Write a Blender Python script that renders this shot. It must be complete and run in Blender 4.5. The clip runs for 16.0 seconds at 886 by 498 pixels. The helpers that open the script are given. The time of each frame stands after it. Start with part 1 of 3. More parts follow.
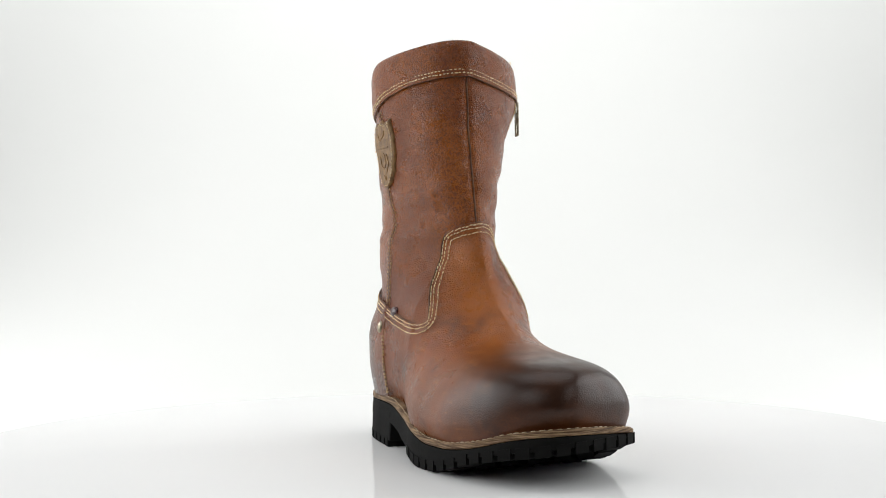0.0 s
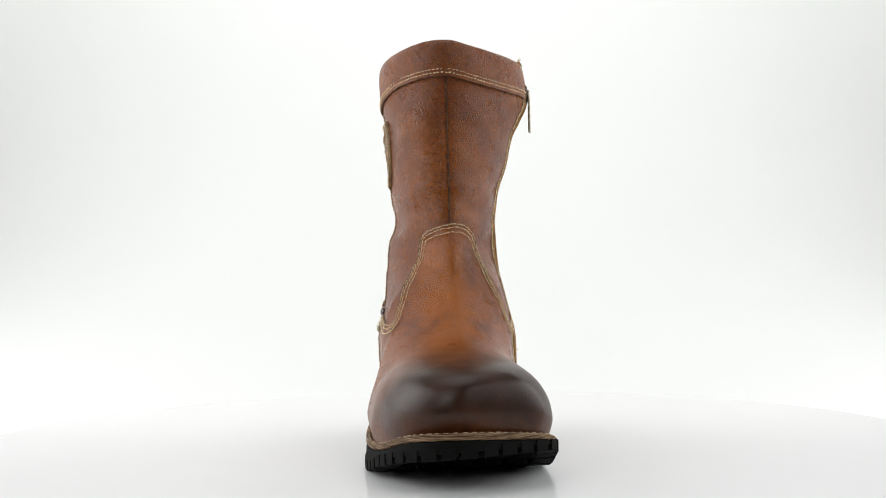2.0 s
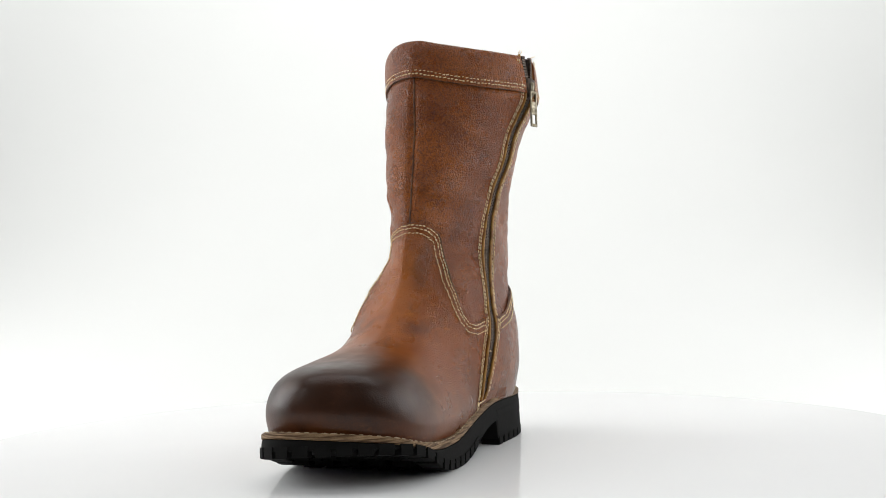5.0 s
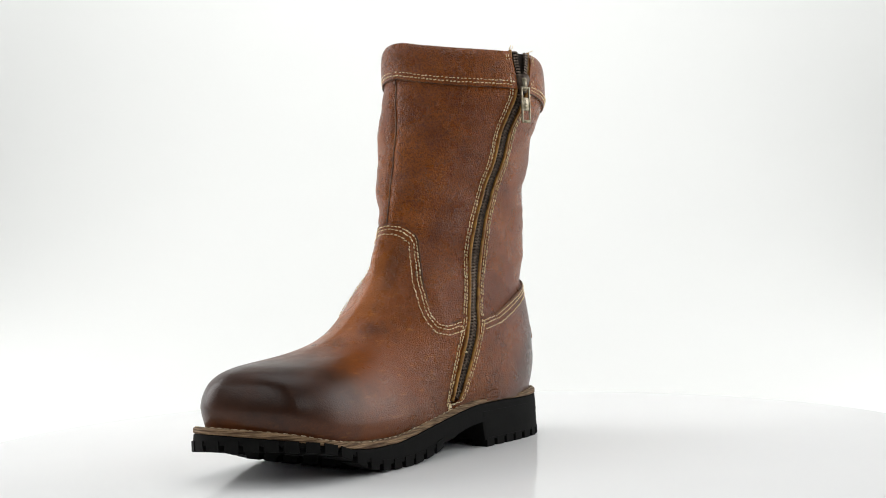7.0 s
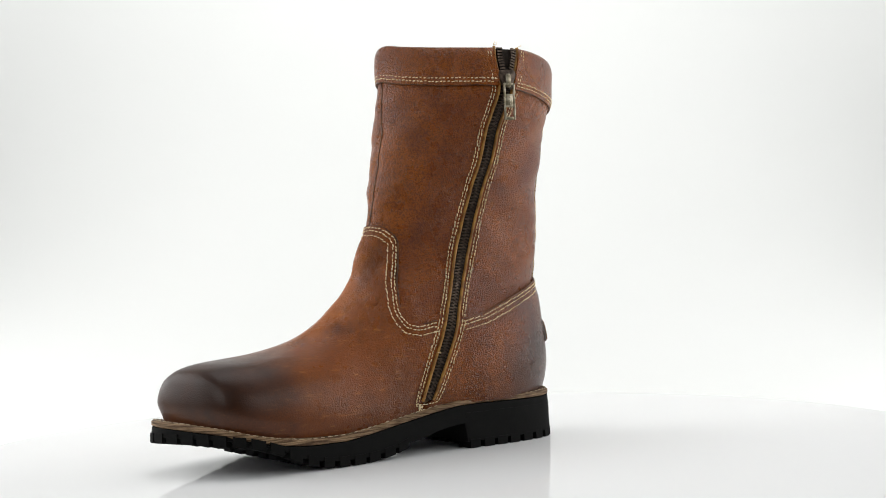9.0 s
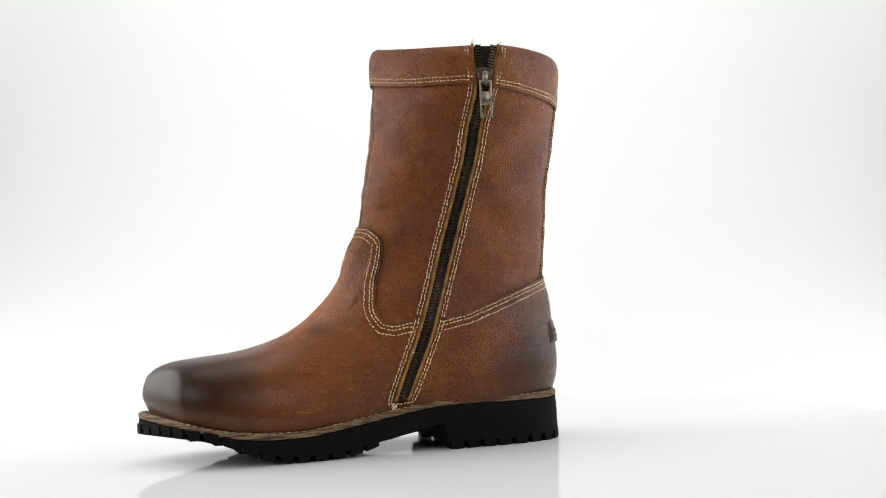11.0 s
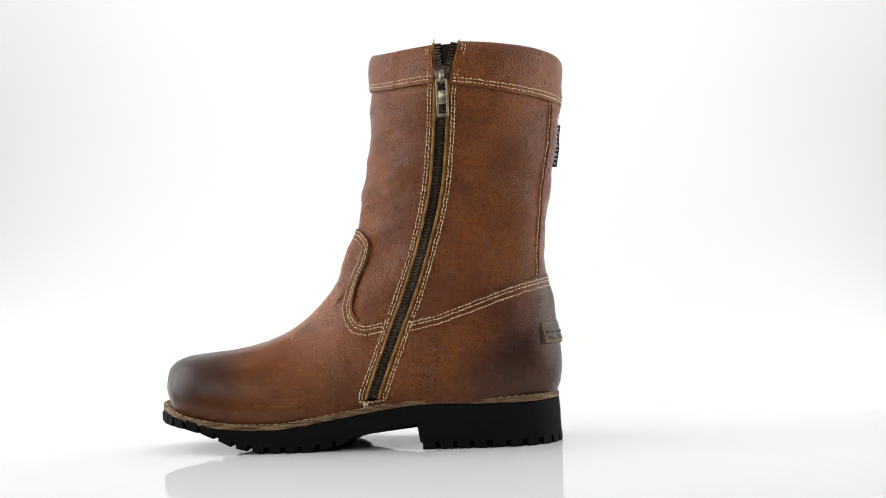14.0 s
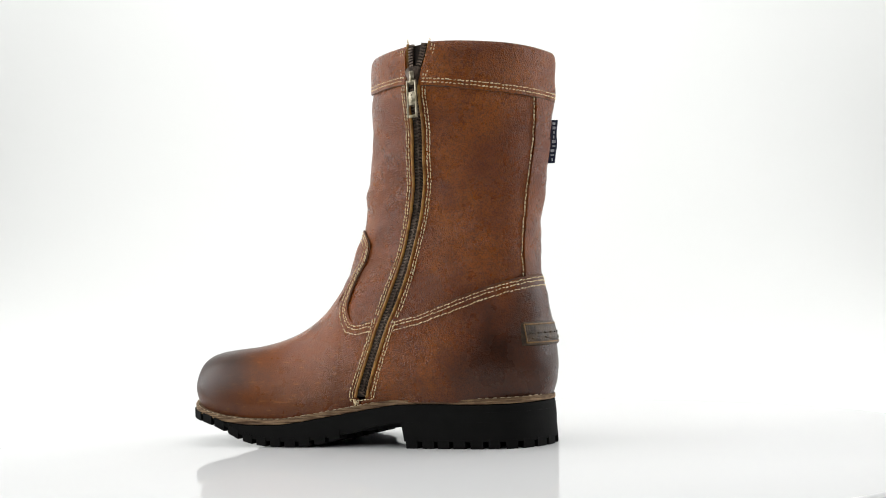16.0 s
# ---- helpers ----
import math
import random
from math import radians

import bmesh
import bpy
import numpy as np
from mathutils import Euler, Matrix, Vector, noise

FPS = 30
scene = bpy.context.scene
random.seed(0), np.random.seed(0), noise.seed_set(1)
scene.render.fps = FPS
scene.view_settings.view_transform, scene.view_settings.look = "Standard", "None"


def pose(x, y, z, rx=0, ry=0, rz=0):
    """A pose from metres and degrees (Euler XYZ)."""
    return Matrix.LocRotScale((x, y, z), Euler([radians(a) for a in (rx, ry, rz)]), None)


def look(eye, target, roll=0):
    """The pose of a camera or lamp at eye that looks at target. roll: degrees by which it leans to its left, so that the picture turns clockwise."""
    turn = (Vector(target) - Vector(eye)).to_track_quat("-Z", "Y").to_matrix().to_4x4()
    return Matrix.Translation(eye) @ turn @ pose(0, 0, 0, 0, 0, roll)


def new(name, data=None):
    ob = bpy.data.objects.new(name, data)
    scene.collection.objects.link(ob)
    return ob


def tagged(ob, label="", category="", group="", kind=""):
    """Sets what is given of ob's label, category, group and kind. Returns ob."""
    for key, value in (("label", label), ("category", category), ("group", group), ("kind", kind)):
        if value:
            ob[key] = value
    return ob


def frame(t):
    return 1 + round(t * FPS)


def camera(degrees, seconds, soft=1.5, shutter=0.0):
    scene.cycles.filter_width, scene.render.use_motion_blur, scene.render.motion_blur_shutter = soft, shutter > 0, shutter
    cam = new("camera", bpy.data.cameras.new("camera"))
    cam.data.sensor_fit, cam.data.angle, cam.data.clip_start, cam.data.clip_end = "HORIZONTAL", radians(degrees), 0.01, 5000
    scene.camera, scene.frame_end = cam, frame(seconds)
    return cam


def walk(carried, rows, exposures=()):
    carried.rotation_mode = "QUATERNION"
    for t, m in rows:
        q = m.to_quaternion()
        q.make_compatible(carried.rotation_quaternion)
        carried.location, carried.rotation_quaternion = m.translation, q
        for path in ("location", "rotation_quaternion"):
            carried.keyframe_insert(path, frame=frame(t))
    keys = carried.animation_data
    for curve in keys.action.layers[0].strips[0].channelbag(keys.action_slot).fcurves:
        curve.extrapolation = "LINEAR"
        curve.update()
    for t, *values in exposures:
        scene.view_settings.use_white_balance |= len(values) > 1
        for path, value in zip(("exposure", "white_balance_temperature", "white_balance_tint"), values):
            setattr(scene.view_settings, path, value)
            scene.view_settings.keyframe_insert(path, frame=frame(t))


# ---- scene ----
# the camera stands still on its tripod, a little above the sole, tilted up slightly
cam = camera(40.81, 16.0, soft=0.95)
EYE = Vector((0.0006, -0.878, 0.1054))
AIM = EYE + Vector((0, math.cos(radians(2.3325)), math.sin(radians(2.3325))))
VIEW = look(EYE, AIM, -1.07)
walk(cam, [(0.0, VIEW), (16.0, VIEW)], exposures=[(0.0, 0.0), (9.0, 0.0), (12.0, 0.07), (16.0, 0.09)])

# ---- light: a white photo tent with softboxes ----
world = bpy.data.worlds.new("studio")
world.use_nodes = True
scene.world = world
world.node_tree.nodes["Background"].inputs[0].default_value = (0.95, 0.98, 1.0, 1)
world.node_tree.nodes["Background"].inputs[1].default_value = 0.05


def softbox(name, eye, target, sx, sy, watts, colour=(1, 1, 1)):
    data = bpy.data.lights.new(name, "AREA")
    data.shape, data.size, data.size_y, data.energy, data.color = "RECTANGLE", sx, sy, watts, colour
    ob = new(name, data)
    ob.matrix_world = look(eye, target)
    return ob


softbox("tent_light_left", (-1.05, 0.18, 0.50), (0, 0.10, 0.15), 1.1, 0.9, 10.8)
softbox("tent_light_right", (1.05, 0.18, 0.50), (0, 0.10, 0.15), 1.1, 0.9, 9.0)
softbox("softbox_left", (-0.75, -0.95, 0.75), (0, 0, 0.13), 0.60, 0.60, 3.25)
softbox("softbox_right", (0.75, -0.95, 0.75), (0, 0, 0.13), 0.60, 0.60, 3.05)
softbox("softbox_top", (0, 0.12, 1.35), (0, 0.1, 0), 1.2, 0.9, 6.2)
softbox("softbox_backdrop", (0, 1.0, 1.65), (0, 1.9, 0.95), 3.8, 0.5, 27.5)


# ---- materials ----
class Mat:
    """A small node material builder."""

    def __init__(self, name, rough=0.5, metal=0.0, spec=0.5):
        self.m = bpy.data.materials.new(name)
        self.m.use_nodes = True
        self.t = self.m.node_tree
        self.b = self.t.nodes["Principled BSDF"]
        self.b.inputs["Roughness"].default_value = rough
        self.b.inputs["Metallic"].default_value = metal
        self.b.inputs["Specular IOR Level"].default_value = spec
        self.co = self.t.nodes.new("ShaderNodeTexCoord").outputs["Object"]

    def link(self, a, b):
        self.t.links.new(a, b)

    def noise(self, scale, detail=4.0, rough=0.55, vec=None):
        n = self.t.nodes.new("ShaderNodeTexNoise")
        n.inputs["Scale"].default_value, n.inputs["Detail"].default_value = scale, detail
        n.inputs["Roughness"].default_value = rough
        self.link(vec or self.co, n.inputs["Vector"])
        return n.outputs["Fac"]

    def voronoi(self, scale, feature="F1", vec=None):
        n = self.t.nodes.new("ShaderNodeTexVoronoi")
        n.feature = feature
        n.inputs["Scale"].default_value = scale
        self.link(vec or self.co, n.inputs["Vector"])
        return n.outputs["Distance"]

    def math(self, op, a, b=0.0, c=None):
        n = self.t.nodes.new("ShaderNodeMath")
        n.operation = op
        for i, v in enumerate((a, b) if c is None else (a, b, c)):
            if isinstance(v, (int, float)):
                n.inputs[i].default_value = v
            else:
                self.link(v, n.inputs[i])
        return n.outputs[0]

    def span(self, v, a, b, lo=0.0, hi=1.0):
        n = self.t.nodes.new("ShaderNodeMapRange")
        n.interpolation_type = "SMOOTHSTEP"
        for i, x in enumerate((a, b, lo, hi)):
            n.inputs[i + 1].default_value = x
        self.link(v, n.inputs[0])
        return n.outputs[0]

    def xyz(self):
        n = self.t.nodes.new("ShaderNodeSeparateXYZ")
        self.link(self.co, n.inputs[0])
        return n.outputs

    def mix(self, fac, a, b):
        n = self.t.nodes.new("ShaderNodeMix")
        n.data_type = "RGBA"
        for sock, v in ((n.inputs[0], fac), (n.inputs[6], a), (n.inputs[7], b)):
            if isinstance(v, (int, float)):
                sock.default_value = v
            elif isinstance(v, tuple):
                sock.default_value = (*v, 1)
            else:
                self.link(v, sock)
        return n.outputs[2]

    def colour(self, v):
        if isinstance(v, tuple):
            self.b.inputs["Base Color"].default_value = (*v, 1)
        else:
            self.link(v, self.b.inputs["Base Color"])
        return self

    def rough(self, v):
        self.link(v, self.b.inputs["Roughness"])
        return self

    def bump(self, height, distance, strength=1.0):
        n = self.t.nodes.new("ShaderNodeBump")
        n.inputs["Strength"].default_value, n.inputs["Distance"].default_value = strength, distance
        self.link(height, n.inputs["Height"])
        prev = self.b.inputs["Normal"].links
        if prev:
            self.link(prev[0].from_socket, n.inputs["Normal"])
        self.link(n.outputs[0], self.b.inputs["Normal"])
        return self


def leather():
    k = Mat("tan_leather", spec=0.32)
    x, y, z = k.xyz()
    big, mid, fine = k.noise(13, 5, 0.6), k.noise(46, 5, 0.6), k.noise(420, 3)
    base = k.mix(k.span(big, 0.34, 0.66), (0.172, 0.036, 0.0020), (0.305, 0.078, 0.0045))
    base = k.mix(k.span(mid, 0.46, 0.72, 0, 0.34), base, (0.095, 0.021, 0.004))
    base = k.mix(k.span(fine, 0.45, 0.72, 0, 0.40), base, (0.075, 0.017, 0.004))
    # dye gathers in the pores
    base = k.mix(k.span(k.voronoi(900), 0.40, 0.80, 0, 0.55), base, (0.045, 0.009, 0.002))
    # rubbed, lighter scuffs over the instep and sides of the vamp
    scuff = k.t.nodes.new("ShaderNodeMapping")
    scuff.inputs["Scale"].default_value = (85, 120, 420)
    scuff.inputs["Rotation"].default_value = (0, 0.5, 0)
    k.link(k.co, scuff.inputs["Vector"])
    streak = k.span(k.noise(1.0, 4, 0.6, scuff.outputs[0]), 0.57, 0.70)
    zone = k.math("MULTIPLY", k.span(x, 0.035, 0.075), k.span(z, 0.125, 0.09))
    base = k.mix(k.math("MULTIPLY", k.math("MULTIPLY", streak, zone), 0.8), base, (0.52, 0.20, 0.045))
    # the vamp is waxed warmer than the shaft
    base = k.mix(k.math("MULTIPLY", k.span(z, 0.150, 0.095), k.math("MULTIPLY", k.span(x, 0.03, 0.08), 0.45)), base, (0.33, 0.090, 0.013))
    ridge = k.span(k.math("ABSOLUTE", k.math("ADD", y, 0.006)), 0.030, 0.004)
    base = k.mix(k.math("MULTIPLY", k.math("MULTIPLY", ridge, k.span(z, 0.160, 0.130)), k.math("MULTIPLY", k.span(x, 0.03, 0.06), 0.6)), base, (0.42, 0.120, 0.011))
    # worn-in dark blotches on the lower foot
    spot = k.math("MULTIPLY", k.span(k.noise(38, 6, 0.65), 0.50, 0.74, 0, 0.65), k.span(z, 0.125, 0.085))
    base = k.mix(spot, base, (0.045, 0.012, 0.004))
    wob = k.math("MULTIPLY", k.math("SUBTRACT", k.noise(22, 5, 0.6), 0.5), 0.075)
    wob2 = k.math("MULTIPLY", k.math("SUBTRACT", k.noise(60, 4), 0.5), 0.03)
    wob = k.math("ADD", wob, wob2)
    # hand-burnished dark toe and heel; the lower edge is part burnish, part painted shade
    toe = k.span(k.math("ADD", k.math("SUBTRACT", x, k.math("MULTIPLY", z, 0.25)), wob), 0.064, 0.175)
    heel_r = k.math("ADD", k.math("ADD", k.math("MULTIPLY", x, -1.0), k.math("MULTIPLY", z, -0.75)), wob)
    heel = k.span(heel_r, -0.052, 0.020)
    # darker towards the welt: burnish, plus shade of the low sides put into the colour
    edge = k.span(k.math("ADD", z, wob), 0.076, 0.024, 0.0, 0.50)
    cap = k.math("MULTIPLY", toe, k.span(z, 0.026, 0.050, 0.70, 0.94))
    dark = k.math("MAXIMUM", cap, k.math("MAXIMUM", k.math("MULTIPLY", heel, 0.80), edge))
    burnt_shaded = k.mix(k.span(k.noise(30, 4), 0.4, 0.7), (0.009, 0.0044, 0.0032), (0.034, 0.0110, 0.0046))
    base = k.mix(dark, base, burnt_shaded)
    # a dark smudge beside the ridge of the instep
    sy, sz = k.math("DIVIDE", k.math("SUBTRACT", y, 0.012), 0.0065), k.math("DIVIDE", k.math("SUBTRACT", z, 0.128), 0.022)
    far = k.math("ADD", k.math("MULTIPLY", sy, sy), k.math("MULTIPLY", sz, sz))
    smudge = k.math("MULTIPLY", k.span(k.math("ADD", far, k.math("MULTIPLY", wob, 8.0)), 1.0, 0.1, 0, 0.4), k.span(x, 0.04, 0.06))
    base = k.mix(smudge, base, (0.035, 0.010, 0.004))
    k.colour(base)
    gloss = k.span(k.noise(60, 4), 0.3, 0.7, 0.24, 0.34)
    k.rough(k.math("ADD", gloss, k.math("MULTIPLY", toe, 0.07)))
    # pebbled grain, weaker where the toe is polished
    cell = k.voronoi(1000)
    grain = k.math("ADD", k.math("MULTIPLY", cell, -1.0), k.math("MULTIPLY", k.noise(900, 2), 0.35))
    smooth = k.math("MULTIPLY", k.span(x, 0.05, 0.14, 1.0, 0.16), k.math("SUBTRACT", 1.0, k.math("MULTIPLY", heel, 0.75)))
    k.bump(k.math("MULTIPLY", grain, smooth), 0.00080, 0.70)
    stretch = k.t.nodes.new("ShaderNodeMapping")
    stretch.inputs["Scale"].default_value = (420, 420, 1150)
    k.link(k.co, stretch.inputs["Vector"])
    k.bump(k.math("MULTIPLY", k.noise(1.0, 4, 0.6, stretch.outputs[0]), smooth), 0.0011, 0.34)
    k.bump(k.math("MULTIPLY", k.noise(45, 3), smooth), 0.0016, 0.3)
    return k.m


def rubber():
    k = Mat("black_rubber", rough=0.75, spec=0.07)
    k.colour(k.mix(k.noise(90, 5), (0.004, 0.004, 0.004), (0.009, 0.009, 0.0085)))
    k.bump(k.noise(500, 4), 0.0004, 0.4)
    return k.m


def welt_leather():
    k = Mat("layered_welt", rough=0.7, spec=0.25)
    lay = k.t.nodes.new("ShaderNodeMapping")
    lay.inputs["Scale"].default_value = (45, 45, 1100)
    k.link(k.co, lay.inputs["Vector"])
    streak = k.noise(1.0, 4, 0.65, lay.outputs[0])
    c = k.mix(k.span(streak, 0.35, 0.68), (0.055, 0.026, 0.011), (0.32, 0.21, 0.115))
    k.colour(k.mix(k.span(k.noise(90, 5), 0.5, 0.75, 0, 0.7), c, (0.06, 0.03, 0.014)))
    k.bump(streak, 0.0008, 0.6)
    k.bump(k.noise(300, 4), 0.0005, 0.5)
    return k.m


def glossy_white():
    k = Mat("glossy_white_acrylic", rough=0.03, spec=0.5)
    k.b.inputs["IOR"].default_value = 1.10
    k.colour(k.mix(k.noise(6, 4), (0.84, 0.85, 0.85), (0.88, 0.885, 0.88)))
    k.rough(k.span(k.noise(30, 5), 0.3, 0.7, 0.015, 0.035))
    return k.m


def matte_white():
    k = Mat("matte_white_sweep", rough=0.9, spec=0.1)
    k.colour(k.mix(k.noise(2, 4), (0.80, 0.812, 0.795), (0.84, 0.85, 0.832)))
    k.bump(k.noise(120, 4), 0.001, 0.1)
    return k.m


LEATHER, RUBBER, WELT, ACRYLIC, SWEEP = leather(), rubber(), welt_leather(), glossy_white(), matte_white()


def simple(name, a, b, scale, rough, metal=0.0, spec=0.4, bump=0.0003):
    k = Mat(name, rough=rough, metal=metal, spec=spec)
    k.colour(k.mix(k.span(k.noise(scale, 5), 0.35, 0.65), a, b))
    k.rough(k.span(k.noise(scale * 0.6, 3), 0.3, 0.7, rough * 0.8, min(1, rough * 1.2)))
    k.bump(k.noise(scale * 3, 3), bump, 0.5)
    return k.m


ROOM = simple("dark_grey_paint", (0.10, 0.10, 0.105), (0.13, 0.13, 0.13), 3, 0.8)
THREAD = simple("cream_thread", (0.70, 0.53, 0.29), (0.86, 0.73, 0.48), 260, 0.7)
WELTTHREAD = simple("faded_thread", (0.32, 0.24, 0.14), (0.55, 0.45, 0.31), 200, 0.75)
DULL = simple("tan_thread", (0.42, 0.28, 0.13), (0.58, 0.42, 0.23), 260, 0.7)
EDGE = simple("cut_leather_edge", (0.055, 0.020, 0.008), (0.13, 0.055, 0.018), 160, 0.7)
OCHRE = simple("ochre_leather_edge", (0.18, 0.078, 0.014), (0.36, 0.175, 0.034), 140, 0.6)
LINING = simple("lining_textile", (0.010, 0.008, 0.006), (0.022, 0.016, 0.012), 300, 0.9)
TAPE = simple("woven_tape", (0.014, 0.009, 0.006), (0.030, 0.019, 0.012), 600, 0.85)
BRONZE = simple("dark_bronze", (0.045, 0.032, 0.024), (0.12, 0.088, 0.066), 400, 0.45, metal=0.85)
BRASS = simple("antique_brass", (0.20, 0.17, 0.11), (0.46, 0.41, 0.31), 260, 0.42, metal=0.95)
OLIVE = simple("olive_leather", (0.13, 0.065, 0.020), (0.27, 0.150, 0.052), 210, 0.5, bump=0.001)
DARKPATCH = simple("dark_olive_leather", (0.026, 0.014, 0.006), (0.070, 0.039, 0.017), 240, 0.45, bump=0.001)
NAVY = simple("navy_weave", (0.006, 0.009, 0.025), (0.014, 0.020, 0.05), 700, 0.85)
WHITE = simple("white_weave", (0.30, 0.32, 0.36), (0.62, 0.63, 0.66), 900, 0.85)
ENAMEL = simple("red_enamel", (0.03, 0.002, 0.004), (0.08, 0.006, 0.010), 200, 0.2, spec=0.6, bump=0.0001)


# ---- helpers for meshes ----
def shade(me, smooth=True):
    for p in me.polygons:
        p.use_smooth = smooth
    return me


def part(name, bm, material, parent, label="", smooth=True):
    me = bpy.data.meshes.new(name)
    bm.to_mesh(me)
    bm.free()
    me.materials.append(material)
    shade(me, smooth)
    ob = new(name, me)
    ob.parent = parent
    return tagged(ob, label) if label else ob


def raw(name, verts, faces, material, parent, label="", smooth=True):
    me = bpy.data.meshes.new(name)
    me.from_pydata([tuple(v) for v in verts], [], faces)
    me.update()
    me.materials.append(material)
    shade(me, smooth)
    ob = new(name, me)
    ob.parent = parent
    return tagged(ob, label) if label else ob


def pchip(xs, ys, q):
    """Monotone cubic through (xs, ys) at q."""
    xs, ys, q = np.asarray(xs, float), np.asarray(ys, float), np.asarray(q, float)
    h, d = np.diff(xs), np.diff(ys) / np.diff(xs)
    m = np.zeros_like(ys)
    w1, w2 = 2 * h[1:] + h[:-1], h[1:] + 2 * h[:-1]
    same = d[1:] * d[:-1] > 0
    m[1:-1][same] = ((w1 + w2)[same]) / (w1[same] / d[:-1][same] + w2[same] / d[1:][same])
    m[0], m[-1] = d[0], d[-1]
    q = np.clip(q, xs[0], xs[-1])
    i = np.clip(np.searchsorted(xs, q) - 1, 0, len(h) - 1)
    s = (q - xs[i]) / h[i]
    return (ys[i] * (1 + 2 * s) * (1 - s) ** 2 + m[i] * h[i] * s * (1 - s) ** 2
            + ys[i + 1] * s * s * (3 - 2 * s) + m[i + 1] * h[i] * s * s * (s - 1))


# ---- the setting: turntable disc and white sweep ----
def build_sweep():
    """A seamless white sheet: floor, curve, back wall, side walls and roof of the tent."""
    bm = bmesh.new()
    prof = [(-0.62, -0.03), (0.55, -0.03)]
    prof += [(0.55 + 1.35 * math.sin(a), -0.03 + 1.35 * (1 - math.cos(a))) for a in np.linspace(0.06, math.pi / 2, 26)]
    prof += [(1.9, 2.2)]
    xs = np.linspace(-1.9, 1.9, 20)
    rows = [[bm.verts.new((x, y, z)) for x in xs] for y, z in prof]
    for a, b in zip(rows, rows[1:]):
        for i in range(len(xs) - 1):
            bm.faces.new((a[i], a[i + 1], b[i + 1], b[i]))
    ob = part("backdrop", bm, SWEEP, None, "seamless matte white photo sweep behind the turntable")
    tagged(ob, category="backdrop", kind="structure")
    mod = ob.modifiers.new("thick", "SOLIDIFY")
    mod.thickness, mod.offset = 0.004, -1


build_sweep()


def build_room():
    """The dark studio round the set: floor, four walls and a ceiling."""
    def panel(name, x0, x1, y0, y1, z0, z1, label):
        bm = bmesh.new()
        q = bmesh.ops.create_cube(bm, size=1.0)["verts"]
        bmesh.ops.scale(bm, vec=(x1 - x0, y1 - y0, z1 - z0), verts=q)
        bmesh.ops.translate(bm, vec=((x0 + x1) / 2, (y0 + y1) / 2, (z0 + z1) / 2), verts=q)
        tagged(part(name, bm, ROOM, None, label, smooth=False), category=name.split("_")[0], kind="structure")

    panel("floor", -2.8, 2.8, -2.8, 2.8, -0.95, -0.85, "dark grey studio floor")
    panel("ceiling", -2.8, 2.8, -2.8, 2.8, 2.6, 2.7, "dark grey studio ceiling")
    panel("wall_north", -2.8, 2.8, 2.7, 2.8, -0.85, 2.6, "dark grey painted studio wall")
    panel("wall_south", -2.8, 2.8, -2.8, -2.7, -0.85, 2.6, "dark grey painted studio wall")
    panel("wall_east", 2.7, 2.8, -2.7, 2.7, -0.85, 2.6, "dark grey painted studio wall")
    panel("wall_west", -2.8, -2.7, -2.7, 2.7, -0.85, 2.6, "dark grey painted studio wall")


build_room()


def build_disc():
    """A round acrylic plate with an edge band, turning under the boot."""
    root = tagged(new("turntable"), "glossy white acrylic turntable disc under the boot", "turntable")
    n, R = 200, 0.366

    def lathe(prof):
        bm = bmesh.new()
        rings = [[bm.verts.new((r * math.cos(2 * math.pi * i / n), r * math.sin(2 * math.pi * i / n), z)) for i in range(n)] for r, z in prof]
        for a, b in zip(rings, rings[1:]):
            for i in range(n):
                bm.faces.new((a[i], b[i], b[(i + 1) % n], a[(i + 1) % n]))
        bm.faces.new(rings[0])
        bm.faces.new(rings[-1][::-1])
        bmesh.ops.recalc_face_normals(bm, faces=bm.faces)
        return bm

    part("plate", lathe([(R - 0.003, 0.0), (R - 0.0012, -0.0004), (R, -0.0016), (R, -0.005), (R - 0.001, -0.0056)]), ACRYLIC, root, smooth=False)
    part("edge_band", lathe([(R - 0.002, -0.0058), (R - 0.0008, -0.0062), (R - 0.0008, -0.0118), (R - 0.002, -0.0122)]), SWEEP, root, "matte white edge band", smooth=False)
    return root


turntable = build_disc()

# ---- the boot; x to the toe, y to the zip side, z up, sole on z = 0 ----
boot = tagged(new("boot"), "tan leather mid-calf boot with side zip and black lug sole", "boot")
PI = math.pi
FRONT_Z = (0.014, 0.030, 0.0374, 0.0467, 0.0581, 0.0650, 0.0690, 0.0707, 0.0726, 0.0765, 0.0833, 0.0954, 0.1082, 0.1245, 0.1451, 0.1615, 0.1821, 0.1987, 0.2186, 0.2445, 0.2593, 0.294)
FRONT_X = (0.2060, 0.2080, 0.2108, 0.2140, 0.2115, 0.2046, 0.1930, 0.1797, 0.1583, 0.1374, 0.1165, 0.0964, 0.0837, 0.0738, 0.0660, 0.0606, 0.0557, 0.0523, 0.0490, 0.0470, 0.0467, 0.0453)
BACK_Z = (0.014, 0.0355, 0.0436, 0.056, 0.0727, 0.0894, 0.102, 0.1166, 0.1354, 0.1562, 0.1854, 0.2103, 0.2395, 0.2519, 0.294)
BACK_X = (-0.0800, -0.0832, -0.0858, -0.0872, -0.0861, -0.0827, -0.0814, -0.0780, -0.0770, -0.0793, -0.0836, -0.0887, -0.0929, -0.0943, -0.1019)
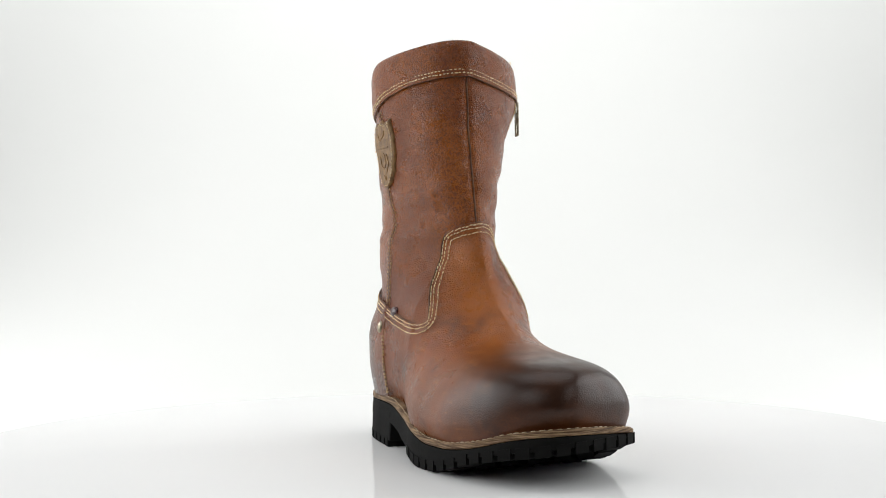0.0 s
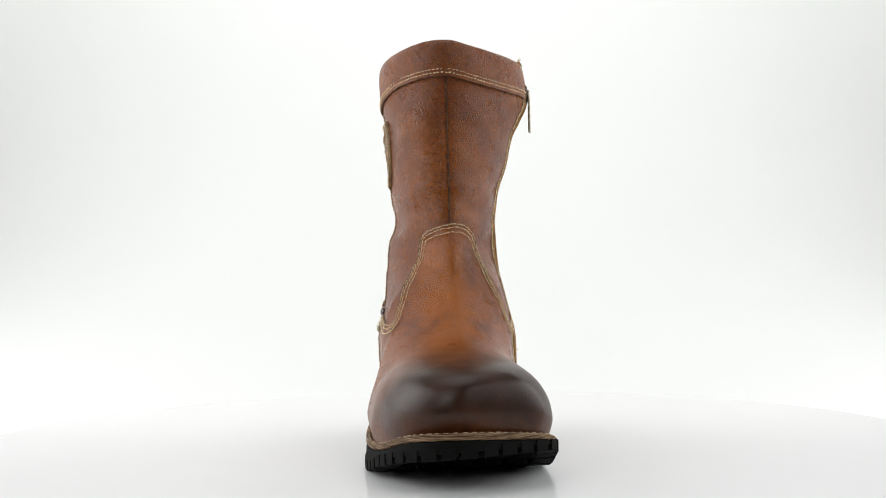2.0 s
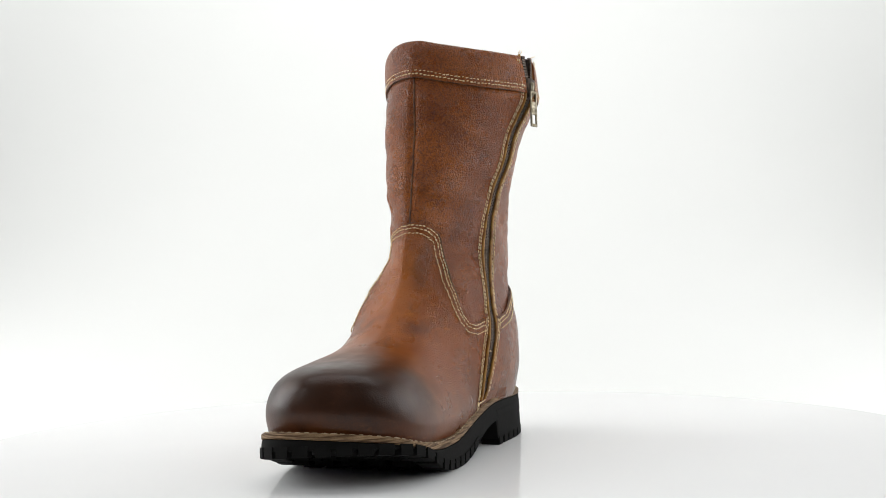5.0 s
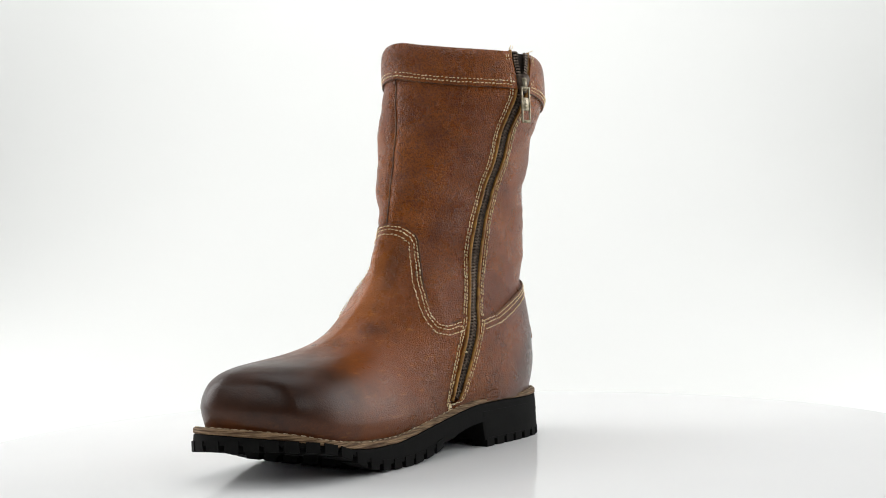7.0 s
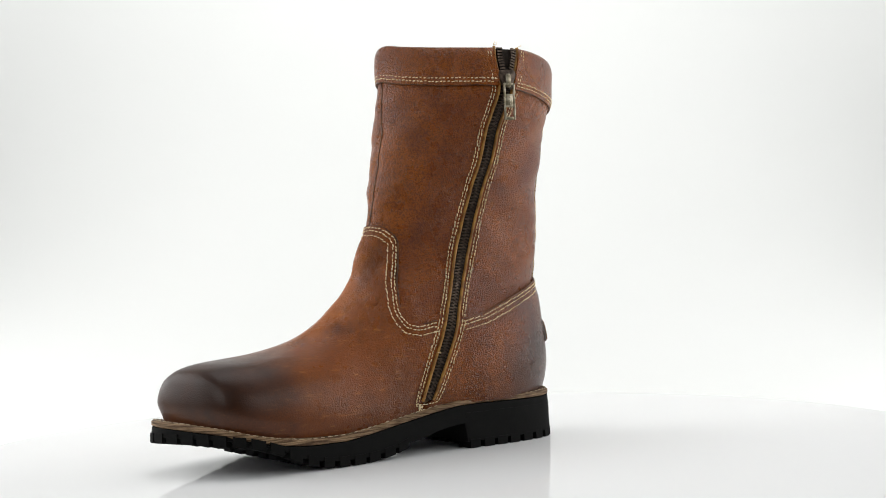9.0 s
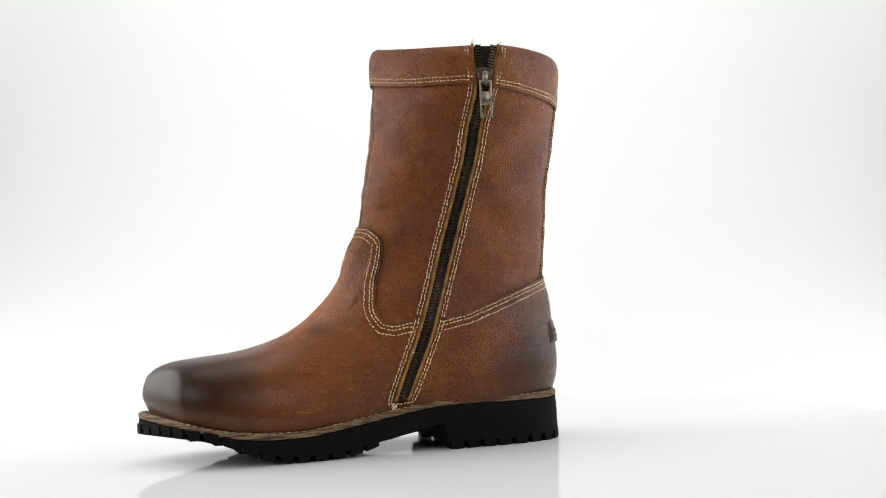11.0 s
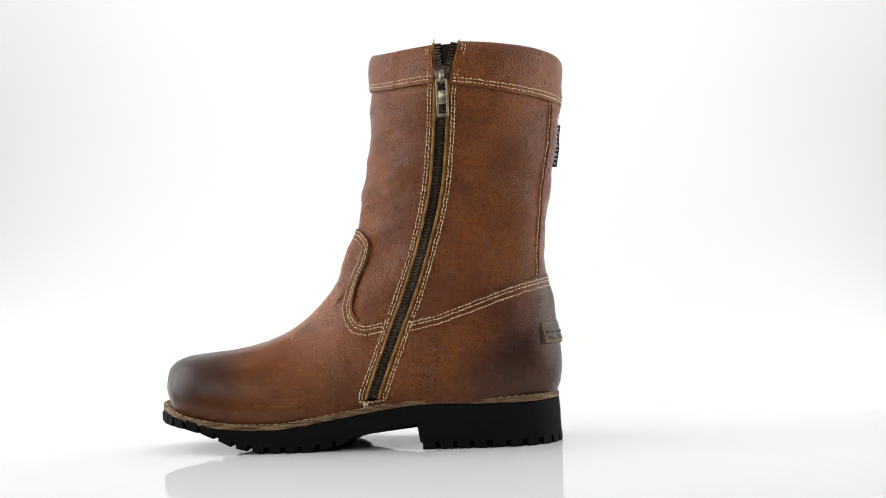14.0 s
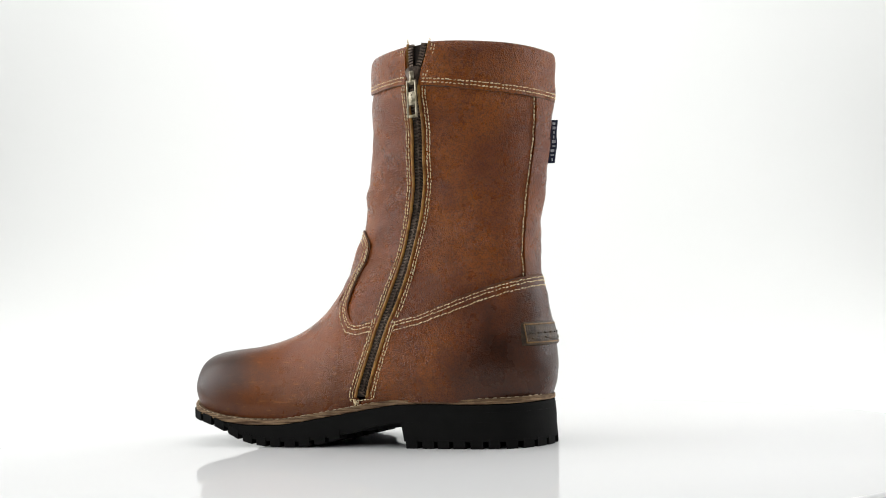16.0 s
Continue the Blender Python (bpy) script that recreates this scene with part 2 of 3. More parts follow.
# half widths of the shaft and heel, on the plain side and on the zip side
SIDE_Z = (0.014, 0.040, 0.060, 0.076, 0.0845, 0.101, 0.118, 0.147, 0.159, 0.181, 0.202, 0.223, 0.236, 0.252, 0.274, 0.294)
SIDE_L = (0.0400, 0.0445, 0.0471, 0.0475, 0.0454, 0.0424, 0.0403, 0.0386, 0.0354, 0.0357, 0.0366, 0.0384, 0.0401, 0.0422, 0.0430, 0.0420)
SIDE_R = (0.0400, 0.0470, 0.0500, 0.0495, 0.0480, 0.0432, 0.0414, 0.0400, 0.0396, 0.0424, 0.0495, 0.0545, 0.0609, 0.0679, 0.0660, 0.0640)
SOLE_X = (-0.0840, -0.0814, -0.0740, -0.0601, -0.0370, 0.0000, 0.0500, 0.0900, 0.1250, 0.1600, 0.1852, 0.2002, 0.2103, 0.2148, 0.2163)
SOLE_L = (0.0, -0.0130, -0.0259, -0.0347, -0.0411, -0.0446, -0.0509, -0.0592, -0.0597, -0.0539, -0.0468, -0.0392, -0.0305, -0.0215, -0.0110)
SOLE_R = (0.0, 0.0151, 0.0292, 0.0378, 0.0419, 0.0423, 0.0436, 0.0472, 0.0500, 0.0512, 0.0478, 0.0290, 0.0085, -0.0020, -0.0110)


def welt_z(x):
    """Height of the welt's upper face along the boot."""
    return pchip((-0.09, -0.045, -0.005, 0.015, 0.035, 0.055, 0.075, 0.095, 0.115, 0.135, 0.155, 0.175, 0.195, 0.218),
                 (0.0352, 0.0343, 0.0349, 0.0345, 0.0321, 0.0289, 0.0257, 0.0225, 0.0204, 0.0204, 0.0222, 0.0259, 0.0312, 0.0355), x)


def ease(v, a, b):
    s = np.clip((v - a) / (b - a), 0, 1)
    return s * s * (3 - 2 * s)


# how much squarer (+) or more pointed (-) the level outline is: zip side before and behind, plain side before and behind
BULGE_Z = (0.085, 0.10, 0.15, 0.20, 0.26)
BULGE = ((0.20, 0.10, -0.53, -0.38, -0.56), (-0.15, -0.15, 0.60, -0.30, -0.43), (-0.10, -0.30, -0.50, 0.36, -0.38), (0.00, -0.50, -0.03, -0.34, -0.77))


def bulge(z, k):
    return pchip(BULGE_Z, BULGE[k], z)


def girth(z):
    """Front, back and middle of the level outline at height z, and how blunt its front is."""
    low = 1 - ease(z, 0.045, 0.085)
    xm = pchip((0.014, 0.07, 0.12, 0.2, 0.29), (0.0, 0.0, -0.004, -0.018, -0.026), z)
    return pchip(FRONT_Z, FRONT_X, z), pchip(BACK_Z, BACK_X, z), xm, low, 2.15 + 0.85 * low - 0.30 * np.exp(-((z - 0.128) / 0.030) ** 2)


def angle_at(z, x):
    """The angle at which the zip side reaches x at height z."""
    xf, xb, xm, low, p = girth(z)
    a = np.clip((x - xm) / (xf - xm), 0, 1) ** ((p + bulge(z, 0)) / 2)
    b = np.clip((xm - x) / (xm - xb), 0, 1) ** ((2.3 + bulge(z, 1)) / 2)
    return np.arccos(np.where(x >= xm, a, -b))


def body(z, phi, off=0.0):
    """Points of the upper's surface at heights z and angles phi (0 at the toe, a quarter turn at the zip side, half a turn at the heel)."""
    z, phi = np.broadcast_arrays(np.asarray(z, float), np.asarray(phi, float))
    xf, xb, xm, low, pf = girth(z)
    c, s = np.cos(phi), np.sin(phi)
    right, ahead = s >= 0, c >= 0
    side = np.where(right, pchip(SIDE_Z, SIDE_R, z), pchip(SIDE_Z, SIDE_L, z))
    p = np.where(ahead, pf + np.where(right, bulge(z, 0), bulge(z, 2)), 2.3 + np.where(right, bulge(z, 1), bulge(z, 3)))
    ex, ey = np.sign(c) * np.abs(c) ** (2 / p), np.abs(s) ** (2 / p)
    x = xm + ex * np.where(ahead, xf - xm, xm - xb)
    shaft = side * ey
    # the foot: sections across its length, under the profile of toe and instep
    wide = (0.985 + 0.06 * np.exp(-((x - 0.065) / 0.035) ** 2)) * np.where(right, pchip(SOLE_X, SOLE_R, x * 0.97), -pchip(SOLE_X, SOLE_L, x * 0.97))
    mid = -0.011 * ease(x, 0.02, 0.20) * low
    wide = wide - np.where(right, mid, -mid)
    wide = side + (wide - side) * ease(x, 0.0, 0.07)
    top = pchip([-v for v in FRONT_X[3:19]], FRONT_Z[3:19], -np.minimum(0.984 * x * 0.2140 / np.where(z < 0.0467, xf, 0.2140), 0.2140))
    h = np.clip((z - 0.024) / np.maximum(top - 0.024, 1e-4), 0, 1)
    slope = 0.76 - 0.415 * ease(x, 0.07, 0.17) + 0.22 * (1 - ease(x, 0.05, 0.095)) * (~right)
    arch = np.clip(1 - h ** (1.7 + 1.2 * ease(x, 0.07, 0.19)), 0, 1) ** slope
    foot = wide * (1 + (arch - 1) * ease(x, 0.018, 0.060))
    # the upper draws in where it meets the welt
    foot = foot * (1 - 0.05 * (1 - ease(z - welt_z(x), -0.002, 0.012)))
    # the end of the toe closes in plan as well
    g = (1 - ease(z, 0.092, 0.138)) * ahead
    end = np.clip(1 - (np.clip(ex, 0, 1)) ** 16, 0, 1) ** 0.5
    half = shaft + (foot * end - shaft) * g
    y = np.where(right, half, -half) + mid * g
    k = off / np.maximum(np.hypot(c, s), 1e-6)
    return x + k * c, y + k * s, z + 0 * x


def periodic(keys):
    """A smooth height over the angle, from (angle, height) keys between -pi and pi."""
    ks = [(a - 2 * PI, v) for a, v in keys[-4:-1]] + list(keys) + [(a + 2 * PI, v) for a, v in keys[1:5]]
    xs, ys = [a for a, v in ks], [v for a, v in ks]
    return lambda phi: pchip(xs, ys, (np.asarray(phi, float) + PI) % (2 * PI) - PI)


collar_z = periodic(((-PI, 0.2432), (-2.4, 0.2434), (-1.706, 0.2462), (-1.322, 0.2532), (-0.79, 0.2604), (-0.25, 0.2632), (0.05, 0.2634),
                     (0.43, 0.2594), (0.82, 0.2562), (1.2, 0.2554), (1.5, 0.2532), (1.95, 0.2494), (2.31, 0.2466), (2.81, 0.2441), (PI, 0.2432)))
rim_z = periodic(((-PI, 0.2735), (-2.4, 0.2755), (-1.7, 0.2785), (-1.0, 0.2825), (-0.25, 0.2862), (0.1, 0.2862), (0.4, 0.2835), (0.8, 0.2806), (1.2, 0.2796), (1.44, 0.2802), (1.65, 0.2798), (2.3, 0.2770), (PI, 0.2735)))
vamp_z = periodic(((-PI, 0.1158), (-2.600, 0.1118), (-2.000, 0.1035), (-1.660, 0.0988), (-1.512, 0.0958), (-1.323, 0.0920), (-1.166, 0.0882),
                   (-1.024, 0.0869), (-0.914, 0.0882), (-0.810, 0.0926), (-0.738, 0.1009), (-0.713, 0.1105), (-0.688, 0.1227), (-0.663, 0.1329),
                   (-0.637, 0.1418), (-0.590, 0.1476), (-0.443, 0.1521), (-0.097, 0.1553), (0.160, 0.1559), (0.348, 0.1546), (0.485, 0.1508),
                   (0.574, 0.1457), (0.605, 0.1374), (0.630, 0.1284), (0.655, 0.1201), (0.742, 0.1099), (0.862, 0.0997), (1.004, 0.0914), (1.108, 0.0869),
                   (1.203, 0.0856), (1.287, 0.0875), (1.400, 0.0867), (1.569, 0.0901), (1.763, 0.0958), (1.978, 0.1022), (2.230, 0.1080), (2.528, 0.1124),
                   (2.880, 0.1150), (PI, 0.1158)))


def zip_x(z):
    """How far forward the zip's middle runs, over the height."""
    return pchip((0.014, 0.04, 0.06, 0.08, 0.10, 0.12, 0.14, 0.16, 0.18, 0.20, 0.22, 0.24, 0.26, 0.2768, 0.294),
                 (0.0530, 0.0432, 0.0349, 0.0266, 0.0191, 0.0121, 0.0057, -0.0003, -0.0055, -0.0095, -0.0123, -0.0150, -0.0178, -0.0198, -0.0220), z)


def zip_phi(z):
    return angle_at(z, zip_x(z))


def zip_half(z):
    """Half the width of the slit between the leather edges."""
    return pchip((0.014, 0.033, 0.0365, 0.06, 0.24, 0.258, 0.275, 0.294), (0.0003, 0.0003, 0.0046, 0.0048, 0.0048, 0.0058, 0.0088, 0.0098), z)


def zip_front(z, more=0.0):
    return angle_at(z, zip_x(z) + (zip_half(z) + more) * 1.05)


def zip_back(z, more=0.0):
    return angle_at(z, zip_x(z) - (zip_half(z) + more) * 1.05)


def foot_z(phi):
    """Where the upper meets the welt, over the angle."""
    z = np.full(np.shape(phi), 0.030)
    for _ in range(14):
        z = 0.5 * z + 0.5 * (welt_z(body(z, phi)[0]) - 0.0025)
    return z


def folds(x, y, z):
    """Soft creases of worn leather in the shaft, and finer ones over the ankle."""
    m = ease(z, 0.085, 0.125) * (1 - 0.8 * ease(z, 0.235, 0.265))
    d = 0.0011 * np.sin(95 * z + 38 * y - 30 * x + 0.6) * np.sin(60 * x + 70 * y + 1.0)
    d = d + 0.0009 * np.sin(190 * z - 60 * y + 50 * x) * np.sin(75 * y + 40 * x + 2.0)
    d = d + 0.00045 * np.sin(420 * z + 130 * y + 90 * x) * np.sin(110 * x - 140 * y + 120 * z)
    a = np.exp(-((z - 0.165) / 0.03) ** 2) * np.exp(-((x - 0.035) / 0.03) ** 2)
    d = d - 0.0016 * a * np.sin(260 * z + 90 * np.abs(y))
    # a dent on the plain side above the ankle and a hollow behind the zip
    d = d - 0.0025 * np.exp(-((z - 0.160) / 0.016) ** 2 - ((x + 0.012) / 0.030) ** 2) * (y < 0)
    d = d + 0.0015 * np.exp(-((z - 0.128) / 0.016) ** 2 - ((x - 0.01) / 0.030) ** 2) * (y < 0)
    groove = 0.0022 * np.exp(-(y / 0.0030) ** 2) * (x > 0) * ease(z, 0.150, 0.162) * (1 - ease(z, 0.255, 0.262))
    # the zip's stiff edges stay straight
    stiff = 1 - 0.9 * np.exp(-((x - zip_x(z)) / 0.014) ** 2) * (y > 0)
    return d * m * stiff - groove


_sf = np.linspace(0.014, 0.294, 900)
_xf = pchip(FRONT_Z, FRONT_X, _sf)
_arc = np.concatenate([[0], np.cumsum(np.hypot(np.diff(_sf), 0.45 * np.diff(_xf)))])


def surface(z, phi, off=0.0):
    """Points and outward normals of the creased surface."""
    def at(zz, pp):
        p = np.stack(body(zz, pp), -1)
        return p
    e = 2e-4
    p = at(z, phi)
    n = np.cross(at(z, phi + 2e-3) - at(z, phi - 2e-3), at(z + e, phi) - at(z - e, phi))
    n = n / np.maximum(np.linalg.norm(n, axis=-1), 1e-12)[..., None]
    off = off(z) if callable(off) else off
    off = off - 0.0013 * ease(z, 0.085, 0.12) - 0.0013 * ease(z, 0.238, 0.262)
    return p + n * (off + 0.55 * folds(p[..., 0], p[..., 1], p[..., 2]))[..., None], n


def sheet(name, left, right, bottom, top, nu, nv, off, material, label="", rim=0.0022, parent=None, roll=0.0):
    """A leather piece between two angles (over z) and two heights (over the angle), with turned-in edges."""
    u, v = np.meshgrid(np.linspace(0, 1, nu), np.linspace(0, 1, nv), indexing="xy")
    z = 0.06 + 0.1 * v
    for _ in range(12):
        phi = left(z) + u * (right(z) - left(z))
        s0, s1 = np.interp(bottom(phi), _sf, _arc), np.interp(top(phi), _sf, _arc)
        z = 0.4 * z + 0.6 * np.interp(s0 + v * (s1 - s0), _arc, _sf)
    phi = left(z) + u * (right(z) - left(z))
    p, n = surface(z, phi, off)
    # the top of a folded band rolls inwards
    w = np.clip((v - 0.72) / 0.28, 0, 1)
    p = p + n * (roll * (0.25 * np.sin(PI * v) - 1 + np.sqrt(1 - 0.98 * w * w)))[..., None]
    # rounded cut edge all round
    j, i = np.meshgrid(np.arange(nv), np.arange(nu), indexing="ij")
    V = p.reshape(-1, 3)
    N = n.reshape(-1, 3)
    idx = np.arange(nu * nv).reshape(nv, nu)
    F = [(idx[a, b], idx[a, b + 1], idx[a + 1, b + 1], idx[a + 1, b]) for a in range(nv - 1) for b in range(nu - 1)]
    loop = np.concatenate([idx[0, :], idx[1:, -1], idx[-1, -2::-1], idx[-2:0:-1, 0]])
    k, m = len(V), len(loop)
    V = np.concatenate([V, V[loop] - N[loop] * rim])
    F += [(loop[(q + 1) % m], loop[q], k + q, k + (q + 1) % m) for q in range(m)]
    me = bpy.data.meshes.new(name)
    me.from_pydata(V.tolist(), [], [tuple(int(q) for q in f) for f in F])
    me.materials.append(material)
    shade(me)
    me.polygons.foreach_set("use_smooth", [True] * len(F))
    me.set_sharp_from_angle(angle=radians(50))
    ob = new(name, me)
    ob.parent = parent or boot
    return tagged(ob, label) if label else ob


def const(v):
    return lambda q: v + 0 * np.asarray(q, float)


STRIP = 2.815


def over(z):
    """How far vamp and counter stand off, lapping over the shaft."""
    return 0.0026 * ease(np.asarray(z, float), 0.070, 0.105)


def lap_z(phi):
    return vamp_z(phi) + 0.0026


PLAIN = -1.585
seam_x = 0.014
sheet("vamp", const(PLAIN + 0.01), zip_front, foot_z, lap_z, 330, 230, over, LEATHER, "tan leather vamp with dark burnished toe")
sheet("heel_counter", zip_back, const(2 * PI + PLAIN + 0.006), foot_z, lap_z, 200, 110, lambda z: over(z) + 0.0003, LEATHER, "brown leather heel counter, burnished dark")
sheet("shaft_panel", const(seam_x + 0.006), zip_front, lambda p: vamp_z(p) - 0.0008, collar_z, 130, 170, 0.0009, LEATHER)
sheet("shaft_panel", const(PLAIN), const(seam_x - 0.006), lambda p: vamp_z(p) - 0.0008, collar_z, 150, 170, 0.0009, LEATHER)
sheet("shaft_panel", zip_back, const(STRIP), lambda p: vamp_z(p) - 0.0008, collar_z, 130, 150, 0.0009, LEATHER)
sheet("shaft_panel", const(2 * PI - STRIP), const(2 * PI + PLAIN), lambda p: vamp_z(p) - 0.0008, collar_z, 110, 150, 0.0009, LEATHER)
sheet("back_strip", const(STRIP - 0.01), const(2 * PI - STRIP + 0.01), lambda p: vamp_z(p) - 0.0004, lambda p: collar_z(p) - 0.0005, 50, 140, 0.0024, LEATHER)
sheet("collar", zip_back, lambda z: zip_front(z) + 2 * PI, lambda p: collar_z(p) - 0.0022, lambda p: rim_z(p) + 0.0012, 420, 36, 0.0027, LEATHER, "folded leather collar band", rim=0.005, roll=0.0034)


def lining():
    """The dark inside of the shaft and the zip's backing."""
    sheet("lining", const(-PI), const(PI), const(0.120), lambda p: rim_z(p) - 0.0012, 200, 120, -0.0030, LINING, "dark brown textile lining", rim=0.0)


lining()


# ---- seams ----
def curve_on(z, phi, off, step=0.0006):
    """An even polyline on the surface through the given heights and angles, with normals and tangents."""
    p, n = surface(np.asarray(z, float), np.asarray(phi, float), off)
    d = np.concatenate([[0], np.cumsum(np.linalg.norm(np.diff(p, axis=0), axis=1))])
    q = np.arange(0, d[-1], step)
    P = np.stack([np.interp(q, d, p[:, k]) for k in range(3)], 1)
    N = np.stack([np.interp(q, d, n[:, k]) for k in range(3)], 1)
    N /= np.linalg.norm(N, axis=1)[:, None]
    T = np.gradient(P, axis=0)
    T /= np.maximum(np.linalg.norm(T, axis=1), 1e-12)[:, None]
    return P, N, T


def beads(name, line, shift, material, pitch=0.0028, length=0.0025, width=0.00042, lift=0.0002, label="", wobble=0.00016, parent=None, seed=1):
    """A row of sewn stitches along a line, shifted sideways on the surface."""
    rng = np.random.RandomState(seed)
    P, N, T = line
    B = np.cross(N, T)
    P = P + B * shift
    d = np.concatenate([[0], np.cumsum(np.linalg.norm(np.diff(P, axis=0), axis=1))])
    V, F = [], []
    s = pitch * 0.5
    while s < d[-1] - pitch * 0.4:
        i = int(np.searchsorted(d, s))
        i = min(max(i, 1), len(P) - 1)
        ln, wd = length * (0.5 + 0.06 * rng.randn()), width * (1 + 0.15 * rng.randn())
        c = P[i] + N[i] * lift + B[i] * wobble * rng.randn()
        t = T[i] + B[i] * 0.10 * rng.randn() + B[i] * 0.10
        t = t / np.linalg.norm(t)
        b = np.cross(N[i], t)
        k = len(V)
        V.append(c - t * ln - N[i] * wd)
        for a, r in ((-0.62, 0.9), (0.0, 1.0), (0.62, 0.9)):
            for w in range(6):
                an = w * PI / 3
                V.append(c + t * ln * a + (b * math.cos(an) + N[i] * math.sin(an)) * wd * r)
        V.append(c + t * ln - N[i] * wd)
        for w in range(6):
            x = (w + 1) % 6
            F.append((k, k + 1 + x, k + 1 + w))
            for g in (0, 6):
                F.append((k + 1 + g + w, k + 1 + g + x, k + 7 + g + x, k + 7 + g + w))
            F.append((k + 19, k + 13 + w, k + 13 + x))
        s += pitch
    ob = raw(name, V, F, material, parent or boot, label)
    return tagged(ob, kind="stuff")


def cord(name, line, shift, lift, radius, material, label="", parent=None, flat=1.0, sides=8):
    """A thin round edge or thread along a line on the surface."""
    P, N, T = line
    B = np.cross(N, T)
    P = (P + B * shift + N * lift)[::2]
    N, B = N[::2], B[::2]
    V = np.concatenate([P + B * radius * math.cos(2 * PI * w / sides) + N * radius * flat * math.sin(2 * PI * w / sides) for w in range(sides)])
    m = len(P)
    F = [(w * m + i, w * m + i + 1, ((w + 1) % sides) * m + i + 1, ((w + 1) % sides) * m + i) for w in range(sides) for i in range(m - 1)]
    F += [tuple(w * m for w in range(sides)), tuple(w * m + m - 1 for w in range(sides))[::-1]]
    return raw(name, V.tolist(), F, material, parent or boot, label)


def along_phi(zf, a, b, off, n=500):
    ph = np.linspace(a, b, n)
    return curve_on(zf(ph), ph, off)


def along_z(pf, a, b, off, n=400):
    z = np.linspace(a, b, n)
    return curve_on(z, pf(z), off)


za, zb_ = float(zip_front(0.256)), float(zip_back(0.256))
collar_line = along_phi(collar_z, zb_ + 0.02, za + 2 * PI - 0.02, 0.0027, 900)
for k, sh in enumerate((0.0002, 0.0026)):
    beads("collar_stitching", collar_line, sh, THREAD, seed=3 + k, label="double row of cream stitching")
cord("collar_edge", collar_line, -0.0021, -0.0006, 0.00065, EDGE, "dark raw leather edge")

# quarter edges over the vamp: two rows on the quarter, one on the vamp
z1 = float(zip_front(0.09))
z2 = float(zip_back(0.09))
vamp_front = along_phi(vamp_z, PLAIN + 0.03, z1 - 0.03, over, 900)
vamp_rear = along_phi(vamp_z, z2 + 0.03, 2 * PI + PLAIN - 0.02, lambda z: over(z) + 0.0003, 600)
for k, line in enumerate((vamp_front, vamp_rear)):
    cord("panel_edge", line, 0.0026, -0.0006, 0.00060, EDGE, "dark raw leather edge")
    beads("vamp_stitching", line, 0.0011, THREAD, seed=11 + k, pitch=0.0027)
    beads("vamp_stitching", line, -0.0012, THREAD, seed=13 + k, pitch=0.0027)
    beads("vamp_stitching", line, -0.0048, THREAD, seed=15 + k, pitch=0.0027, lift=0.0005)

# zip: raw ochre edges, two rows of stitches on either side
zip_f = along_z(lambda z: zip_front(z), 0.0365, 0.2815, 0.0013)
zip_b = along_z(lambda z: zip_back(z), 0.0365, 0.2810, 0.0013)
cord("zip_edge", zip_f, -0.0003, -0.0003, 0.0011, OCHRE, "ochre raw leather edge of the zip slit")
cord("zip_edge", zip_b, 0.0003, -0.0003, 0.0011, OCHRE, "ochre raw leather edge of the zip slit")
for k, (a, b) in enumerate(((0.0245, 0.0915), (0.0925, 0.256), (0.256, 0.2795))):
    lift = (lambda z: over(z) + 0.0002, 0.0010, 0.0027)[k]
    f2, b2 = along_z(lambda z: zip_front(z), max(a, 0.030), b, lift), along_z(lambda z: zip_back(z), max(a, 0.0365), b, lift)
    for r, sh in enumerate((0.0026, 0.0047)):
        beads("zip_stitching", f2, sh, THREAD, seed=20 + 3 * k + r, pitch=0.0027)
        beads("zip_stitching", b2, -sh, THREAD, seed=40 + 3 * k + r, pitch=0.0027)
# closing row under the zip
low_z = np.full(60, 0.0352) + 0.0012 * np.sin(np.linspace(0, PI, 60)) * -1
low_p = np.linspace(float(zip_front(0.0365, 0.005)), float(zip_back(0.0365, 0.004)), 60)
beads("zip_stitching", curve_on(low_z, low_p, 0.0003), 0.0, THREAD, seed=61, pitch=0.0027)
beads("zip_stitching", along_z(lambda z: angle_at(z, zip_x(z) + 0.0040), 0.0255, 0.0345, 0.0), 0.0, THREAD, seed=62, pitch=0.0028)
beads("zip_stitching", along_z(lambda z: angle_at(z, zip_x(z) + 0.0020), 0.0255, 0.0345, 0.0), 0.0, THREAD, seed=63, pitch=0.0028)

# back strip and plain-side seams
for k, ph in enumerate((STRIP, 2 * PI - STRIP)):
    line = along_z(const(ph), 0.1175, 0.2425, 0.0013)
    beads("back_stitching", line, (0.0022, -0.0022)[k], THREAD, seed=70 + k, pitch=0.0028)
    cord("panel_edge", line, (-0.0004, 0.0004)[k], 0.0004, 0.0007, EDGE)
plain = along_z(const(PLAIN), 0.0965, 0.243, 0.0013)
cord("side_seam", plain, 0.0, -0.0006, 0.0007, EDGE)
for k, sh in enumerate((-0.0030, 0.0026)):
    beads("side_stitching", plain, sh, DULL, seed=80 + k, pitch=0.0030, length=0.0021)
rope = along_z(const(PLAIN + 0.008), 0.0365, 0.0930, 0.0002)
for k, sh in enumerate((-0.0012, 0.0012)):
    beads("side_stitching", rope, sh, DULL, seed=84 + k, pitch=0.0027, length=0.0023, width=0.0005)
front = along_z(const(seam_x), 0.1585, 0.2635, 0.0013)
cord("front_seam", front, 0.0, -0.0006, 0.0008, EDGE, "dark pinched front seam")


